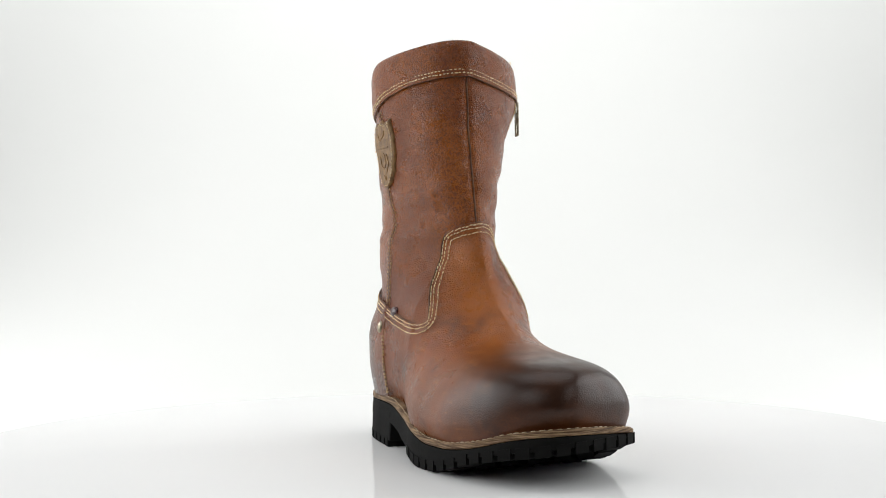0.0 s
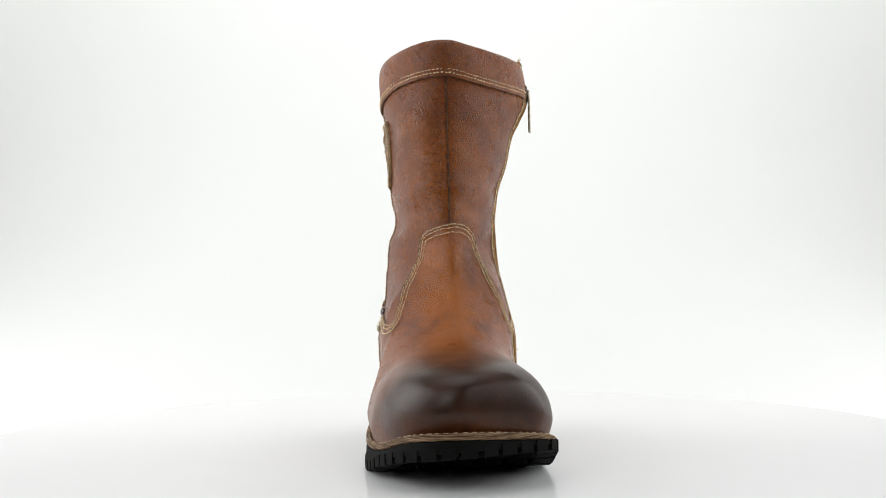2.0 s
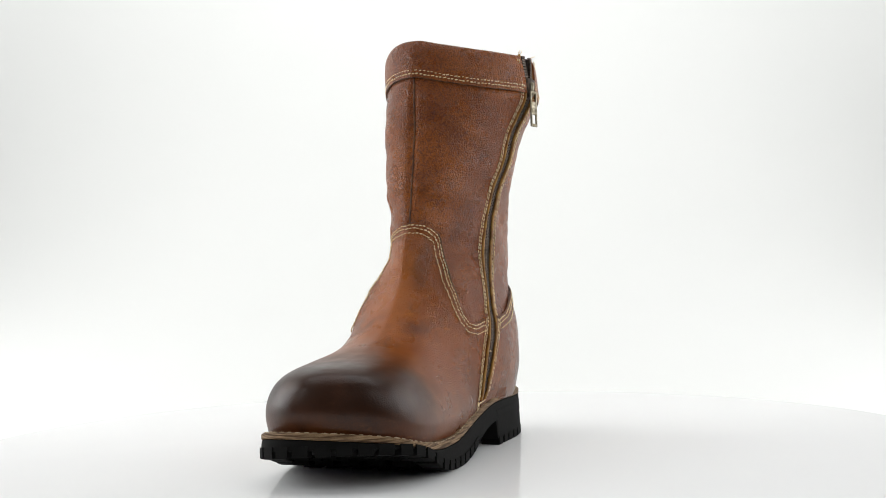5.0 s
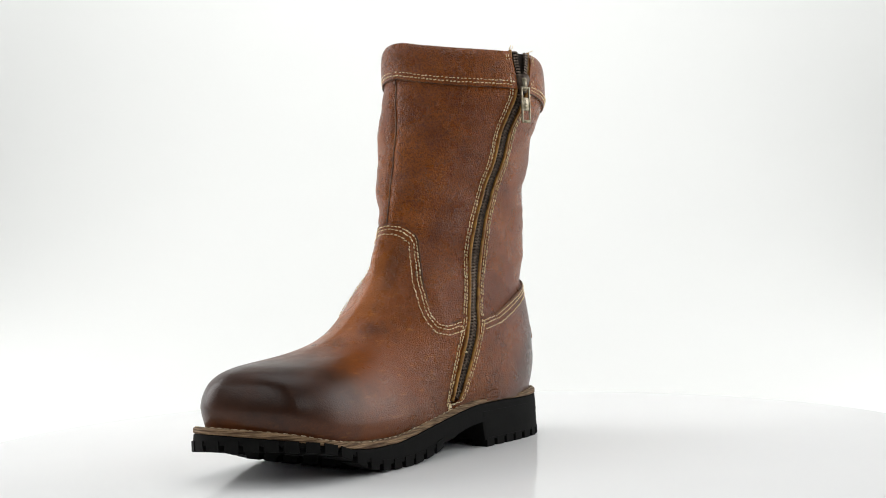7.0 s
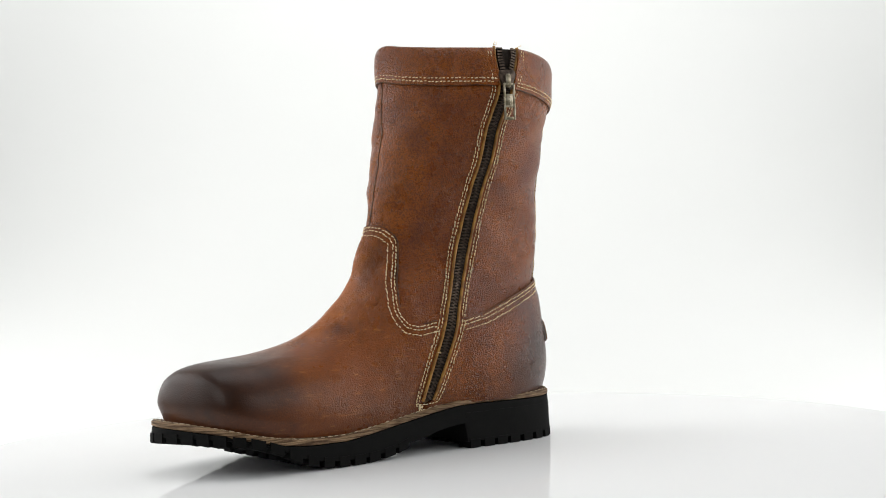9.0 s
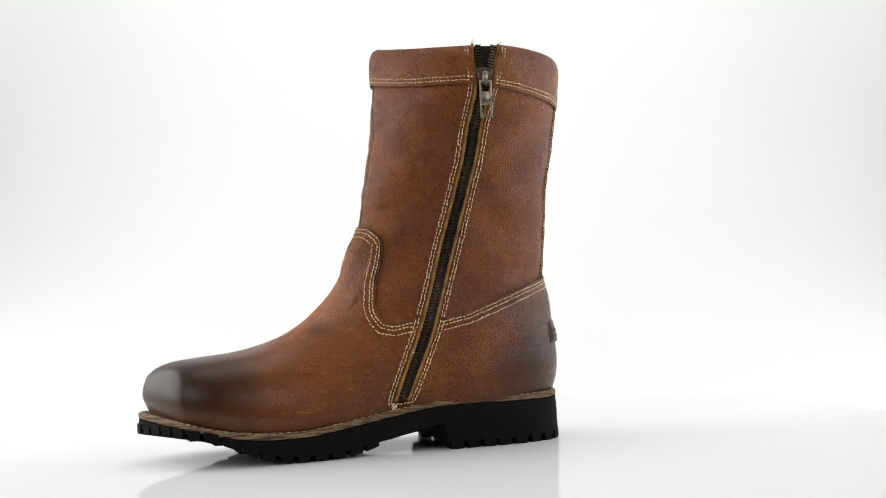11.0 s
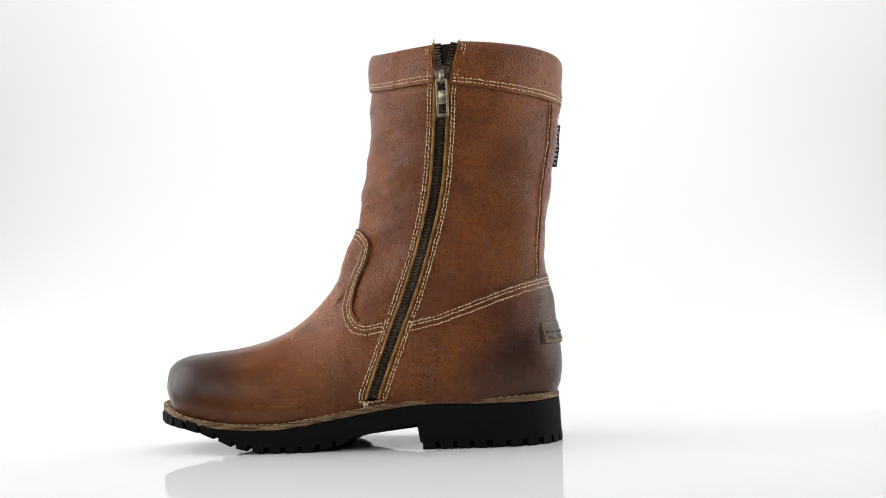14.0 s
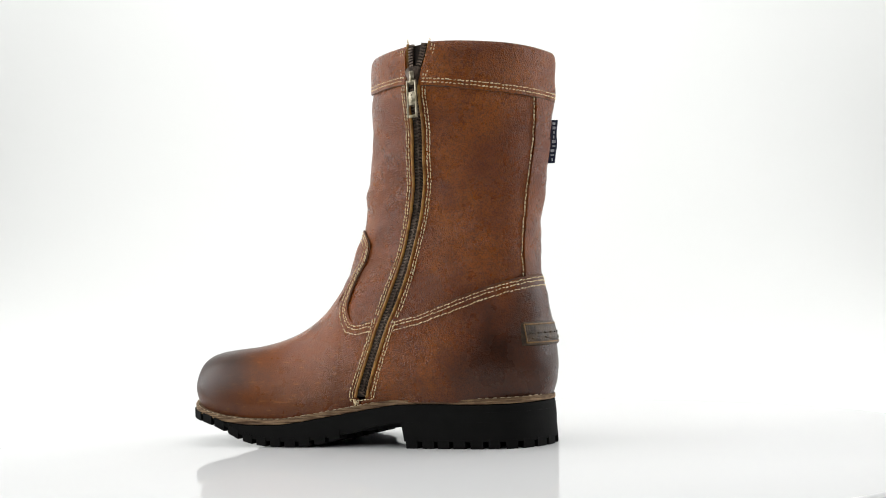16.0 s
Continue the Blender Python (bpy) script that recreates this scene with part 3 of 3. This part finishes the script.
# ---- the zip ----
def zip_tape():
    z = np.linspace(0.0362, 0.2800, 300)
    rows = []
    for w in np.linspace(-1, 1, 9):
        ph = angle_at(z, zip_x(z) - w * (zip_half(z) + 0.002) * 1.05)
        rows.append(surface(z, ph, -0.0008)[0])
    # the two tapes part above the slider
    for name, pick in (("zip_tape", rows[:5]), ("zip_tape", rows[4:])):
        V = np.concatenate(pick)
        m = len(z)
        F = [(a * m + i, (a + 1) * m + i, (a + 1) * m + i + 1, a * m + i + 1) for a in range(len(pick) - 1) for i in range(m - 1)]
        raw(name, V.tolist(), F, TAPE, boot, "dark brown woven zip tape")


zip_tape()
SLIDER_Z = 0.2570


def zip_teeth():
    V, F = [], []

    def tooth(c, t, b, n, half):
        k = len(V)
        for sx in (-1, 1):
            for sy in (-1, 1):
                for sz in (-1, 1):
                    V.append(c + t * sx * 0.00046 * (1.15 if sz < 0 else 0.85) + b * sy * half + n * (0.0004 + sz * 0.0006))
        F.extend([(k, k + 1, k + 3, k + 2), (k + 4, k + 6, k + 7, k + 5), (k, k + 4, k + 5, k + 1), (k + 2, k + 3, k + 7, k + 6), (k, k + 2, k + 6, k + 4), (k + 1, k + 5, k + 7, k + 3)])

    z = np.linspace(0.0385, SLIDER_Z, 500)
    P, N, T = curve_on(z, zip_phi(z), -0.0002, 0.00118)
    for i in range(0, len(P)):
        B = np.cross(N[i], T[i])
        s = 1 if i % 2 else -1
        t = T[i] + B * 0.30 * s
        t = t / np.linalg.norm(t)
        tooth(P[i] + B * 0.00105 * s, t, np.cross(N[i], t), N[i], 0.0021)
    for f, s in ((zip_front, 1), (zip_back, -1)):
        z = np.linspace(SLIDER_Z + 0.004, 0.2800, 60)
        P, N, T = curve_on(z, f(z, -0.0030), 0.0006, 0.0021)
        for i in range(len(P)):
            B = np.cross(N[i], T[i])
            tooth(P[i] - B * 0.0008 * s, T[i] * 1.6, B, N[i] * 1.5, 0.0020)
    raw("zip_teeth", V, F, BRONZE, boot, "dark bronze metal zip teeth", smooth=False)


zip_teeth()


def slider():
    P, N = surface(np.array([SLIDER_Z]), zip_phi(np.array([SLIDER_Z])), 0.0)
    c, n = Vector(P[0]), Vector(N[0])
    n.z = 0
    n.normalize()
    up = Vector((0, 0, 1))
    side = n.cross(up)
    m = Matrix((side, up, n)).transposed().to_4x4()
    m.translation = c + n * 0.0026

    def at(bm):
        bmesh.ops.transform(bm, matrix=m, verts=bm.verts)
        return bm

    def plate(points, depth, z0, bevel):
        bm = bmesh.new()
        f = bm.faces.new([bm.verts.new((x, y, z0)) for x, y in points])
        r = bmesh.ops.extrude_face_region(bm, geom=[f])
        bmesh.ops.translate(bm, vec=(0, 0, depth), verts=[v for v in r["geom"] if isinstance(v, bmesh.types.BMVert)])
        bmesh.ops.recalc_face_normals(bm, faces=bm.faces)
        bmesh.ops.bevel(bm, geom=bm.edges[:], offset=bevel, segments=2, affect="EDGES")
        return bm

    body_ = plate([(-0.0034, -0.0065), (0.0034, -0.0065), (0.0050, -0.001), (0.0068, 0.0040), (0.0056, 0.0066), (0.0, 0.0074), (-0.0056, 0.0066), (-0.0068, 0.0040), (-0.0050, -0.001)], 0.0022, -0.0018, 0.0004)
    root = part("zip_slider", at(body_), BRONZE, boot, "antique brass zip slider with hanging pull")
    part("bridge", at(plate([(-0.0017, -0.0055), (0.0017, -0.0055), (0.0019, 0.004), (-0.0019, 0.004)], 0.0022, 0.0002, 0.0006)), BRASS, root)
    # the pull: a flat frame with two slots
    bm = bmesh.new()
    y0 = -0.0025

    def slab_(x0, x1, ya, yb, z0=0.0012, z1=0.0026):
        q = bmesh.ops.create_cube(bm, size=1.0)["verts"]
        bmesh.ops.scale(bm, vec=(x1 - x0, yb - ya, z1 - z0), verts=q)
        bmesh.ops.translate(bm, vec=((x0 + x1) / 2, (ya + yb) / 2, (z0 + z1) / 2), verts=q)

    slab_(-0.0043, -0.0029, y0 - 0.0260, y0)
    slab_(0.0029, 0.0043, y0 - 0.0260, y0)
    slab_(-0.0029, 0.0029, y0 - 0.0016, y0)
    slab_(-0.0029, 0.0029, y0 - 0.0172, y0 - 0.0078, 0.0014, 0.0024)
    slab_(-0.0029, 0.0029, y0 - 0.0260, y0 - 0.0238)
    bmesh.ops.bevel(bm, geom=bm.edges[:], offset=0.0003, segments=1, affect="EDGES")
    pull = part("pull_tab", at(bm), BRASS, root, "aged brass pull tab with two slots")
    bm = bmesh.new()
    for yy, ww in ((-0.0105, 0.0012), (-0.0128, 0.0016), (-0.0152, 0.0012)):
        q = bmesh.ops.create_cube(bm, size=1.0)["verts"]
        bmesh.ops.scale(bm, vec=(ww, 0.0010, 0.0003), verts=q)
        bmesh.ops.translate(bm, vec=(0, y0 + yy + 0.0004, 0.0025), verts=q)
    part("raised_mark", at(bm), BRASS, root)


slider()


# ---- badges and labels ----
def badge(name, zmid, pmid, shape, off, thick, material, label, n=40):
    """A flat piece on the surface; shape gives half-widths (metres, left and right) at heights from -1 to 1, with its half height."""
    hh, prof = shape
    v = np.linspace(-1, 1, n)
    u = np.linspace(-1, 1, n)
    U, Vv = np.meshgrid(u, v)
    half = np.interp(v, [q[0] for q in prof], [q[1] for q in prof])[:, None]
    z = zmid + Vv * hh + (np.interp(np.abs(U), (0, 0.5, 1), prof[-1][2]) if len(prof[-1]) > 2 else 0) * ease(Vv, 0.2, 1.0)
    ph = pmid + np.linspace(-1.2, 1.2, 801)
    arc = np.stack(body(zmid, ph), -1)
    arc = np.concatenate([[0], np.cumsum(np.linalg.norm(np.diff(arc, axis=0), axis=1))])
    P, N = surface(z, np.interp(arc[400] + U * half, arc, ph), off)
    edge = np.minimum(1 - np.abs(U), 1 - np.abs(Vv))
    P = P + N * (thick * ease(edge, -0.02, 0.10))[..., None]
    V = P.reshape(-1, 3)
    idx = np.arange(n * n).reshape(n, n)
    F = [(idx[a, b], idx[a, b + 1], idx[a + 1, b + 1], idx[a + 1, b]) for a in range(n - 1) for b in range(n - 1)]
    loop = np.concatenate([idx[0, :], idx[1:, -1], idx[-1, -2::-1], idx[-2:0:-1, 0]])
    k, m = len(V), len(loop)
    V = np.concatenate([V, V[loop] - N.reshape(-1, 3)[loop] * 0.003])
    F += [(loop[(q + 1) % m], loop[q], k + q, k + (q + 1) % m) for q in range(m)]
    ob = raw(name, V.tolist(), [tuple(int(q) for q in f) for f in F], material, boot, label)
    return ob, P[idx // n, idx % n], N


SHIELD_P = -1.580
shield, SP, SN = badge("shield_badge", 0.2105, SHIELD_P, (0.0245, ((-1, 0.0006), (-0.8, 0.0085), (-0.5, 0.0150), (0.0, 0.0192), (0.55, 0.0200), (0.8, 0.0186), (1.0, 0.0194, (0.0016, -0.0006, 0.0014)))),
                       0.0018, 0.0016, OLIVE, "olive brown embossed leather shield badge, stitched on")


def inset_line(P, N, k, lift):
    """A closed line k cells inside the border of a badge."""
    a, b = k, P.shape[0] - 1 - k
    pick = [(a, q) for q in range(a, b)] + [(q, b) for q in range(a, b)] + [(b, q) for q in range(b, a, -1)] + [(q, a) for q in range(b, a, -1)]
    p = np.array([P[i] + N[i] * lift for i in pick])
    n = np.array([N[i] for i in pick])
    d = np.concatenate([[0], np.cumsum(np.linalg.norm(np.diff(p, axis=0), axis=1))])
    q = np.arange(0, d[-1], 0.0006)
    p2 = np.stack([np.interp(q, d, p[:, j]) for j in range(3)], 1)
    n2 = np.stack([np.interp(q, d, n[:, j]) for j in range(3)], 1)
    t = np.gradient(p2, axis=0)
    return p2, n2 / np.linalg.norm(n2, axis=1)[:, None], t / np.maximum(np.linalg.norm(t, axis=1), 1e-12)[:, None]


beads("badge_stitching", inset_line(SP, SN, 2, 0.0002), 0.0, THREAD, parent=shield, seed=90, pitch=0.0027, length=0.0019, width=0.0003)


def emboss(P, N, strokes, material, parent, radius=0.0007, name="embossing"):
    """Raised plain lines on a badge, each through cells given as fractions of it."""
    n = P.shape[0] - 1
    for st in strokes:
        q = np.array(st)
        tt = np.linspace(0, len(q) - 1, 24)
        uu, vv = np.interp(tt, range(len(q)), q[:, 0]) * n, np.interp(tt, range(len(q)), q[:, 1]) * n
        pts = np.array([P[int(round(b)), int(round(a))] for a, b in zip(uu, vv)])
        nn = np.array([N[int(round(b)), int(round(a))] for a, b in zip(uu, vv)])
        for _ in range(2):
            pts[1:-1] = (pts[:-2] + pts[1:-1] + pts[2:]) / 3
        t = np.gradient(pts, axis=0)
        t /= np.maximum(np.linalg.norm(t, axis=1), 1e-12)[:, None]
        P2, N2, T2 = np.repeat(pts, 2, 0), np.repeat(nn, 2, 0), np.repeat(t, 2, 0)
        cord(name, (P2, N2, T2), 0.0, 0.0002, radius, material, parent=parent, flat=0.8, sides=6)


emboss(SP, SN, [[(0.2, 0.62), (0.8, 0.62)], [(0.3, 0.85), (0.42, 0.72), (0.6, 0.78), (0.7, 0.86)], [(0.3, 0.52), (0.28, 0.36), (0.45, 0.30), (0.6, 0.4), (0.55, 0.54)],
                [(0.66, 0.52), (0.74, 0.38), (0.58, 0.24)], [(0.42, 0.2), (0.5, 0.12), (0.58, 0.18)]], OLIVE, shield, 0.00045)

patch, HP, HN = badge("heel_patch", 0.0776, PI, (0.0083, ((-1, 0.0310), (0, 0.0310), (1, 0.0310))), 0.0004, 0.0014, DARKPATCH, "dark olive embossed leather patch on the heel")
emboss(HP, HN, [[(0.04, 0.12), (0.96, 0.12)], [(0.04, 0.88), (0.96, 0.88)], [(0.04, 0.12), (0.04, 0.88)], [(0.96, 0.12), (0.96, 0.88)]], OLIVE, patch, 0.00055, "raised_border")
emboss(HP, HN, [[(a, 0.50), (a + 0.05, 0.50)] for a in np.linspace(0.11, 0.84, 8)], DARKPATCH, patch, 0.0007, "raised_bar")
emboss(HP, HN, [[(0.30, 0.34), (0.42, 0.24), (0.58, 0.24), (0.70, 0.34)], [(0.12, 0.30), (0.24, 0.26)], [(0.76, 0.26), (0.88, 0.30)]], DARKPATCH, patch, 0.0006, "raised_line")


def back_label():
    """A small woven label sewn into the back strip's seam, standing out."""
    z = np.linspace(0.1985, 0.2290, 16)
    p, n = surface(z, np.full(16, -2.88), 0.0010)
    n[:, 2] = 0
    n /= np.linalg.norm(n, axis=1)[:, None]
    s = np.cross(n, np.array([0, 0, 1.0]))
    V, F = [], []
    for k, (o, w) in enumerate(((-0.001, -0.0006), (0.0058, -0.0007), (0.0064, 0.0), (0.0058, 0.0007), (-0.001, 0.0006))):
        V += [tuple(a + b * o + c * w) for a, b, c in zip(p, n, s)]
    for k in range(4):
        F += [(k * 16 + i, k * 16 + i + 1, (k + 1) * 16 + i + 1, (k + 1) * 16 + i) for i in range(15)]
    F += [tuple(k * 16 for k in range(5)), tuple(k * 16 + 15 for k in range(5))[::-1]]
    tag = raw("woven_label", V, F, NAVY, boot, "navy blue woven label with white marks", smooth=False)
    rng = np.random.RandomState(5)
    for sgn in (-1, 1):
        V, F = [], []
        for zc_ in np.linspace(0.2010, 0.2265, 9):
            i = int(np.argmin(np.abs(z - zc_)))
            h = 0.0005 + 0.0006 * rng.rand()
            o0, o1 = 0.0022 + 0.0016 * rng.rand(), 0.0044 + 0.001 * rng.rand()
            k = len(V)
            for oo, zz in ((o0, -h), (o1, -h), (o1, h), (o0, h)):
                for ww in (0.00055, 0.0009):
                    V.append(tuple(p[i] + n[i] * oo + s[i] * ww * sgn + np.array([0, 0, zc_ - z[i] + zz])))
            F += [(k, k + 2, k + 4, k + 6), (k + 1, k + 7, k + 5, k + 3), (k, k + 1, k + 3, k + 2), (k + 2, k + 3, k + 5, k + 4), (k + 4, k + 5, k + 7, k + 6), (k + 6, k + 7, k + 1, k)]
        raw("woven_mark", V, F, WHITE, tag, "white woven bars", smooth=False)


back_label()


def stud(name, z, phi, rx, rz, height, material, label, lift=0.001):
    """A small domed stud."""
    P, N = surface(np.array([z]), np.array([phi]), lift)
    n = Vector(N[0])
    up = Vector((0, 0, 1))
    side = up.cross(n).normalized()
    up = n.cross(side)
    m = Matrix((side, up, n)).transposed().to_4x4()
    m.translation = Vector(P[0])
    bm = bmesh.new()
    bmesh.ops.create_uvsphere(bm, u_segments=24, v_segments=14, radius=1.0)
    bmesh.ops.scale(bm, vec=(rx, rz, height), verts=bm.verts)
    bmesh.ops.transform(bm, matrix=m, verts=bm.verts)
    return part(name, bm, material, boot, label)


stud("enamel_stud", 0.0962, -1.36, 0.0066, 0.0038, 0.0030, ENAMEL, "dark red enamel oval stud")
stud("rivet", 0.0845, -1.640, 0.0034, 0.0046, 0.0026, BRASS, "aged brass rivet")


def threads():
    """Loose cream thread ends at the top of the zip."""
    rng = np.random.RandomState(8)
    for f, z0 in ((zip_front, 0.2818), (zip_front, 0.2822), (zip_back, 0.2810), (zip_front, 0.0690)):
        p, n = surface(np.array([z0]), f(np.array([z0])), 0.001)
        q = np.array(p[0]) + np.cumsum(rng.randn(12, 3) * 0.0003 + np.array([0, 0.0001, 0.00012]), axis=0)
        P2 = np.repeat(q, 2, 0)
        t = np.gradient(q, axis=0)
        t /= np.linalg.norm(t, axis=1)[:, None]
        s = np.cross(t, np.array([0.3, 0.9, 0.1]))
        s /= np.linalg.norm(s, axis=1)[:, None]
        cord("thread_end", (P2, np.repeat(s, 2, 0), np.repeat(t, 2, 0)), 0.0, 0.0, 0.00022, THREAD, sides=5)


threads()

# ---- sole ----
def outline(grow=0.0, n=360):
    """The sole's outline, a closed loop of points from the heel along the plain side to the toe and back."""
    m = len(SOLE_X)
    pts = [(x, l) for x, l in zip(SOLE_X, SOLE_L)] + [(x, r) for x, r in zip(SOLE_X, SOLE_R)][-2:0:-1]
    pts = np.array(pts)
    for _ in range(2):
        pts = np.stack([0.75 * pts + 0.25 * np.roll(pts, -1, 0), 0.25 * pts + 0.75 * np.roll(pts, -1, 0)], 1).reshape(-1, 2)
    c = np.concatenate([pts, pts[:1]])
    d = np.concatenate([[0], np.cumsum(np.linalg.norm(np.diff(c, axis=0), axis=1))])
    q = np.linspace(0, d[-1], n, endpoint=False)
    loop = np.stack([np.interp(q, d, c[:, 0]), np.interp(q, d, c[:, 1])], 1)
    for _ in range(4):
        loop = (np.roll(loop, 1, 0) + 2 * loop + np.roll(loop, -1, 0)) / 4
    t = np.roll(loop, -2, 0) - np.roll(loop, 2, 0)
    nrm = np.stack([t[:, 1], -t[:, 0]], 1) / np.linalg.norm(t, axis=1)[:, None]
    return loop + (grow + 0.0009) * nrm


def slab(name, loops, material, label="", parent=None):
    """A closed solid through loops of equal length (arrays of x, y, z)."""
    n = len(loops[0])
    V = np.concatenate(loops)
    F = [(i * n + j, i * n + (j + 1) % n, (i + 1) * n + (j + 1) % n, (i + 1) * n + j) for i in range(len(loops) - 1) for j in range(n)]
    for base, flip in ((0, True), ((len(loops) - 1) * n, False)):
        q = [base + j for j in range(n)]
        F.append(tuple(q[::-1] if flip else q))
    me = bpy.data.meshes.new(name)
    me.from_pydata(V.tolist(), [], F)
    me.materials.append(material)
    shade(me)
    me.set_sharp_from_angle(angle=radians(35))
    ob = new(name, me)
    ob.parent = parent or boot
    return tagged(ob, label) if label else ob


def sole_bottom(x):
    """Height of the tread's lower face along the boot, without the heel block."""
    return pchip((-0.09, -0.04, 0.0, 0.014, 0.035, 0.055, 0.075, 0.100, 0.122, 0.14, 0.165, 0.185, 0.200, 0.218),
                 (0.0182, 0.0180, 0.0180, 0.0176, 0.0150, 0.0090, 0.0030, 0.0002, 0.0008, 0.0036, 0.0122, 0.0166, 0.0190, 0.0212), x)


def twist(x, y):
    """The tread's toe end is turned a little, higher towards the zip side."""
    return 0.055 * (y + 0.004) * ease(x, 0.13, 0.185)


def tread(loop, dz=0.0):
    x, y = loop[:, 0], loop[:, 1]
    return np.column_stack([loop, sole_bottom(x) + twist(x, y) + LUG * ease(x, 0.045, 0.075) + dz])


def ring(loop, zf, dz=0.0):
    return np.column_stack([loop, zf(loop[:, 0]) + dz])


LUG = 0.0036
slab("welt", [ring(outline(-0.0006), welt_z, -0.0040), ring(outline(0.0003), welt_z, -0.0034), ring(outline(0.0003), welt_z, -0.0010), ring(outline(-0.0006), welt_z, -0.0001), ring(outline(-0.004), welt_z, 0.0003)],
     WELT, "layered light brown leather welt")
outsole = slab("outsole", [tread(outline(-0.002)), tread(outline(0.0008), 0.0004),
                           ring(outline(0.0), welt_z, -0.0046), ring(outline(-0.0014), welt_z, -0.0039)], RUBBER, "black rubber lug outsole")


def heel_block():
    xs = 0.0105
    def cut(loop, at):
        q = loop.copy()
        ahead = q[:, 0] > at
        q[ahead, 1] = np.clip(q[ahead, 1], q[~ahead, 1].min(), q[~ahead, 1].max()) * 0.99
        q[:, 0] = np.minimum(q[:, 0], at)
        return q
    loop = outline(0.0006)
    slab("heel_block", [np.column_stack([cut(outline(-0.001), xs + 0.0005), 0 * loop[:, 0] + 0.0045]), np.column_stack([cut(outline(0.0010), xs + 0.001), 0 * loop[:, 0] + 0.0050]),
                        np.column_stack([cut(loop, xs + 0.003), 0 * loop[:, 0] + 0.0170]), np.column_stack([cut(loop, xs + 0.0035), 0 * loop[:, 0] + 0.0250])], RUBBER, "black rubber heel block", parent=outsole)


heel_block()


def lugs():
    """Tread blocks round the edge of forefoot and heel."""
    loop, inner = outline(0.0013, 720), outline(-0.0125, 720)
    per = np.linalg.norm(np.diff(np.concatenate([loop, loop[:1]]), axis=0), axis=1)
    d = np.concatenate([[0], np.cumsum(per)])
    rng = np.random.RandomState(4)
    s = 0.002
    while s < d[-1] - 0.006:
        ln = 0.0082 + 0.0012 * rng.rand()
        i0, i1 = int(np.searchsorted(d, s)), int(np.searchsorted(d, s + ln))
        s += ln + 0.0030 + 0.0008 * rng.rand()
        i1 = min(i1, 719)
        xm = loop[(i0 + i1) // 2, 0]
        if 0.0090 < xm < 0.064:
            continue
        heel = xm < 0.011
        V = []
        for k, lp in ((i0, loop), (i1, loop), (i1, inner), (i0, inner)):
            x, y = lp[k]
            x = min(x, 0.0115) if heel else x
            lo = 0.0 if heel else max(float(sole_bottom(x) + twist(x, y)), 0.0)
            hi = 0.0062 if heel else lo + LUG + 0.0030
            mx, my = (loop[(i0 + i1) // 2] + inner[(i0 + i1) // 2]) / 2
            V += [(mx + (x - mx) * 0.95, my + (y - my) * 0.95, lo), (x, y, lo + 0.0006), (x, y, hi)]
        F = [(0, 9, 6, 3), (2, 5, 8, 11)]
        for a in range(4):
            b = (a + 1) % 4
            for h in (0, 1):
                F.append((a * 3 + h, b * 3 + h, b * 3 + h + 1, a * 3 + h + 1))
        raw("lug", V, F, RUBBER, outsole, smooth=False)
    # inner blocks that carry the weight
    for x in (0.070, 0.086, 0.102, 0.118, 0.134, 0.150, 0.166, 0.182, -0.055, -0.03, -0.005):
        for y in (-0.038, -0.022, -0.004, 0.014, 0.030):
            if not pchip(SOLE_X, SOLE_L, x) + 0.016 < y < pchip(SOLE_X, SOLE_R, x) - 0.016:
                continue
            lo = 0.0 if x < 0.02 else float(sole_bottom(x) + twist(x, y))
            V = [(x + a * 0.0055, y + b * 0.006, z) for a, b in ((-1, -1), (1, -1), (1, 1), (-1, 1)) for z in (lo, lo + 0.006)]
            F = [(0, 6, 4, 2), (1, 3, 5, 7)] + [(a * 2, (a * 2 + 2) % 8, (a * 2 + 3) % 8, a * 2 + 1) for a in range(4)]
            raw("lug", V, F, RUBBER, outsole, smooth=False)


lugs()


def welt_stitches():
    lp = outline(-0.0016, 900)
    p = np.column_stack([lp, welt_z(lp[:, 0]) + 0.0002])
    t = np.gradient(p, axis=0)
    t /= np.linalg.norm(t, axis=1)[:, None]
    beads("welt_stitching", (p, np.tile((0, 0, 1.0), (len(p), 1)), t), 0.0, WELTTHREAD, seed=99, pitch=0.0052, length=0.0040, width=0.00042, lift=-0.0001)


welt_stitches()

def sticker():
    """A small white size sticker under the arch."""
    V = [(x, y, float(sole_bottom(x)) - 0.0004 - dz) for x in (0.034, 0.040, 0.046, 0.052) for y in (-0.016, 0.012) for dz in (0, 0.0003)]
    F = []
    for a in range(3):
        k = a * 4
        F += [(k, k + 4, k + 6, k + 2), (k + 1, k + 3, k + 7, k + 5), (k, k + 1, k + 5, k + 4), (k + 2, k + 6, k + 7, k + 3)]
    F += [(0, 2, 3, 1), (12, 13, 15, 14)]
    raw("sticker", V, F, WHITE, outsole, "white paper sticker under the arch", smooth=False)


sticker()


# ---- what moves: the disc turns, and the boot on it ----
def motions():
    rows = []
    for i in range(17):
        t = float(i)
        rows.append((t, pose(0, 0, 0, 0, 0, -67.646 - 8.5976 * t) @ pose(0, 0, 0, 0, 1.26, 0)))
    walk(turntable, rows)
    walk(boot, rows)


motions()
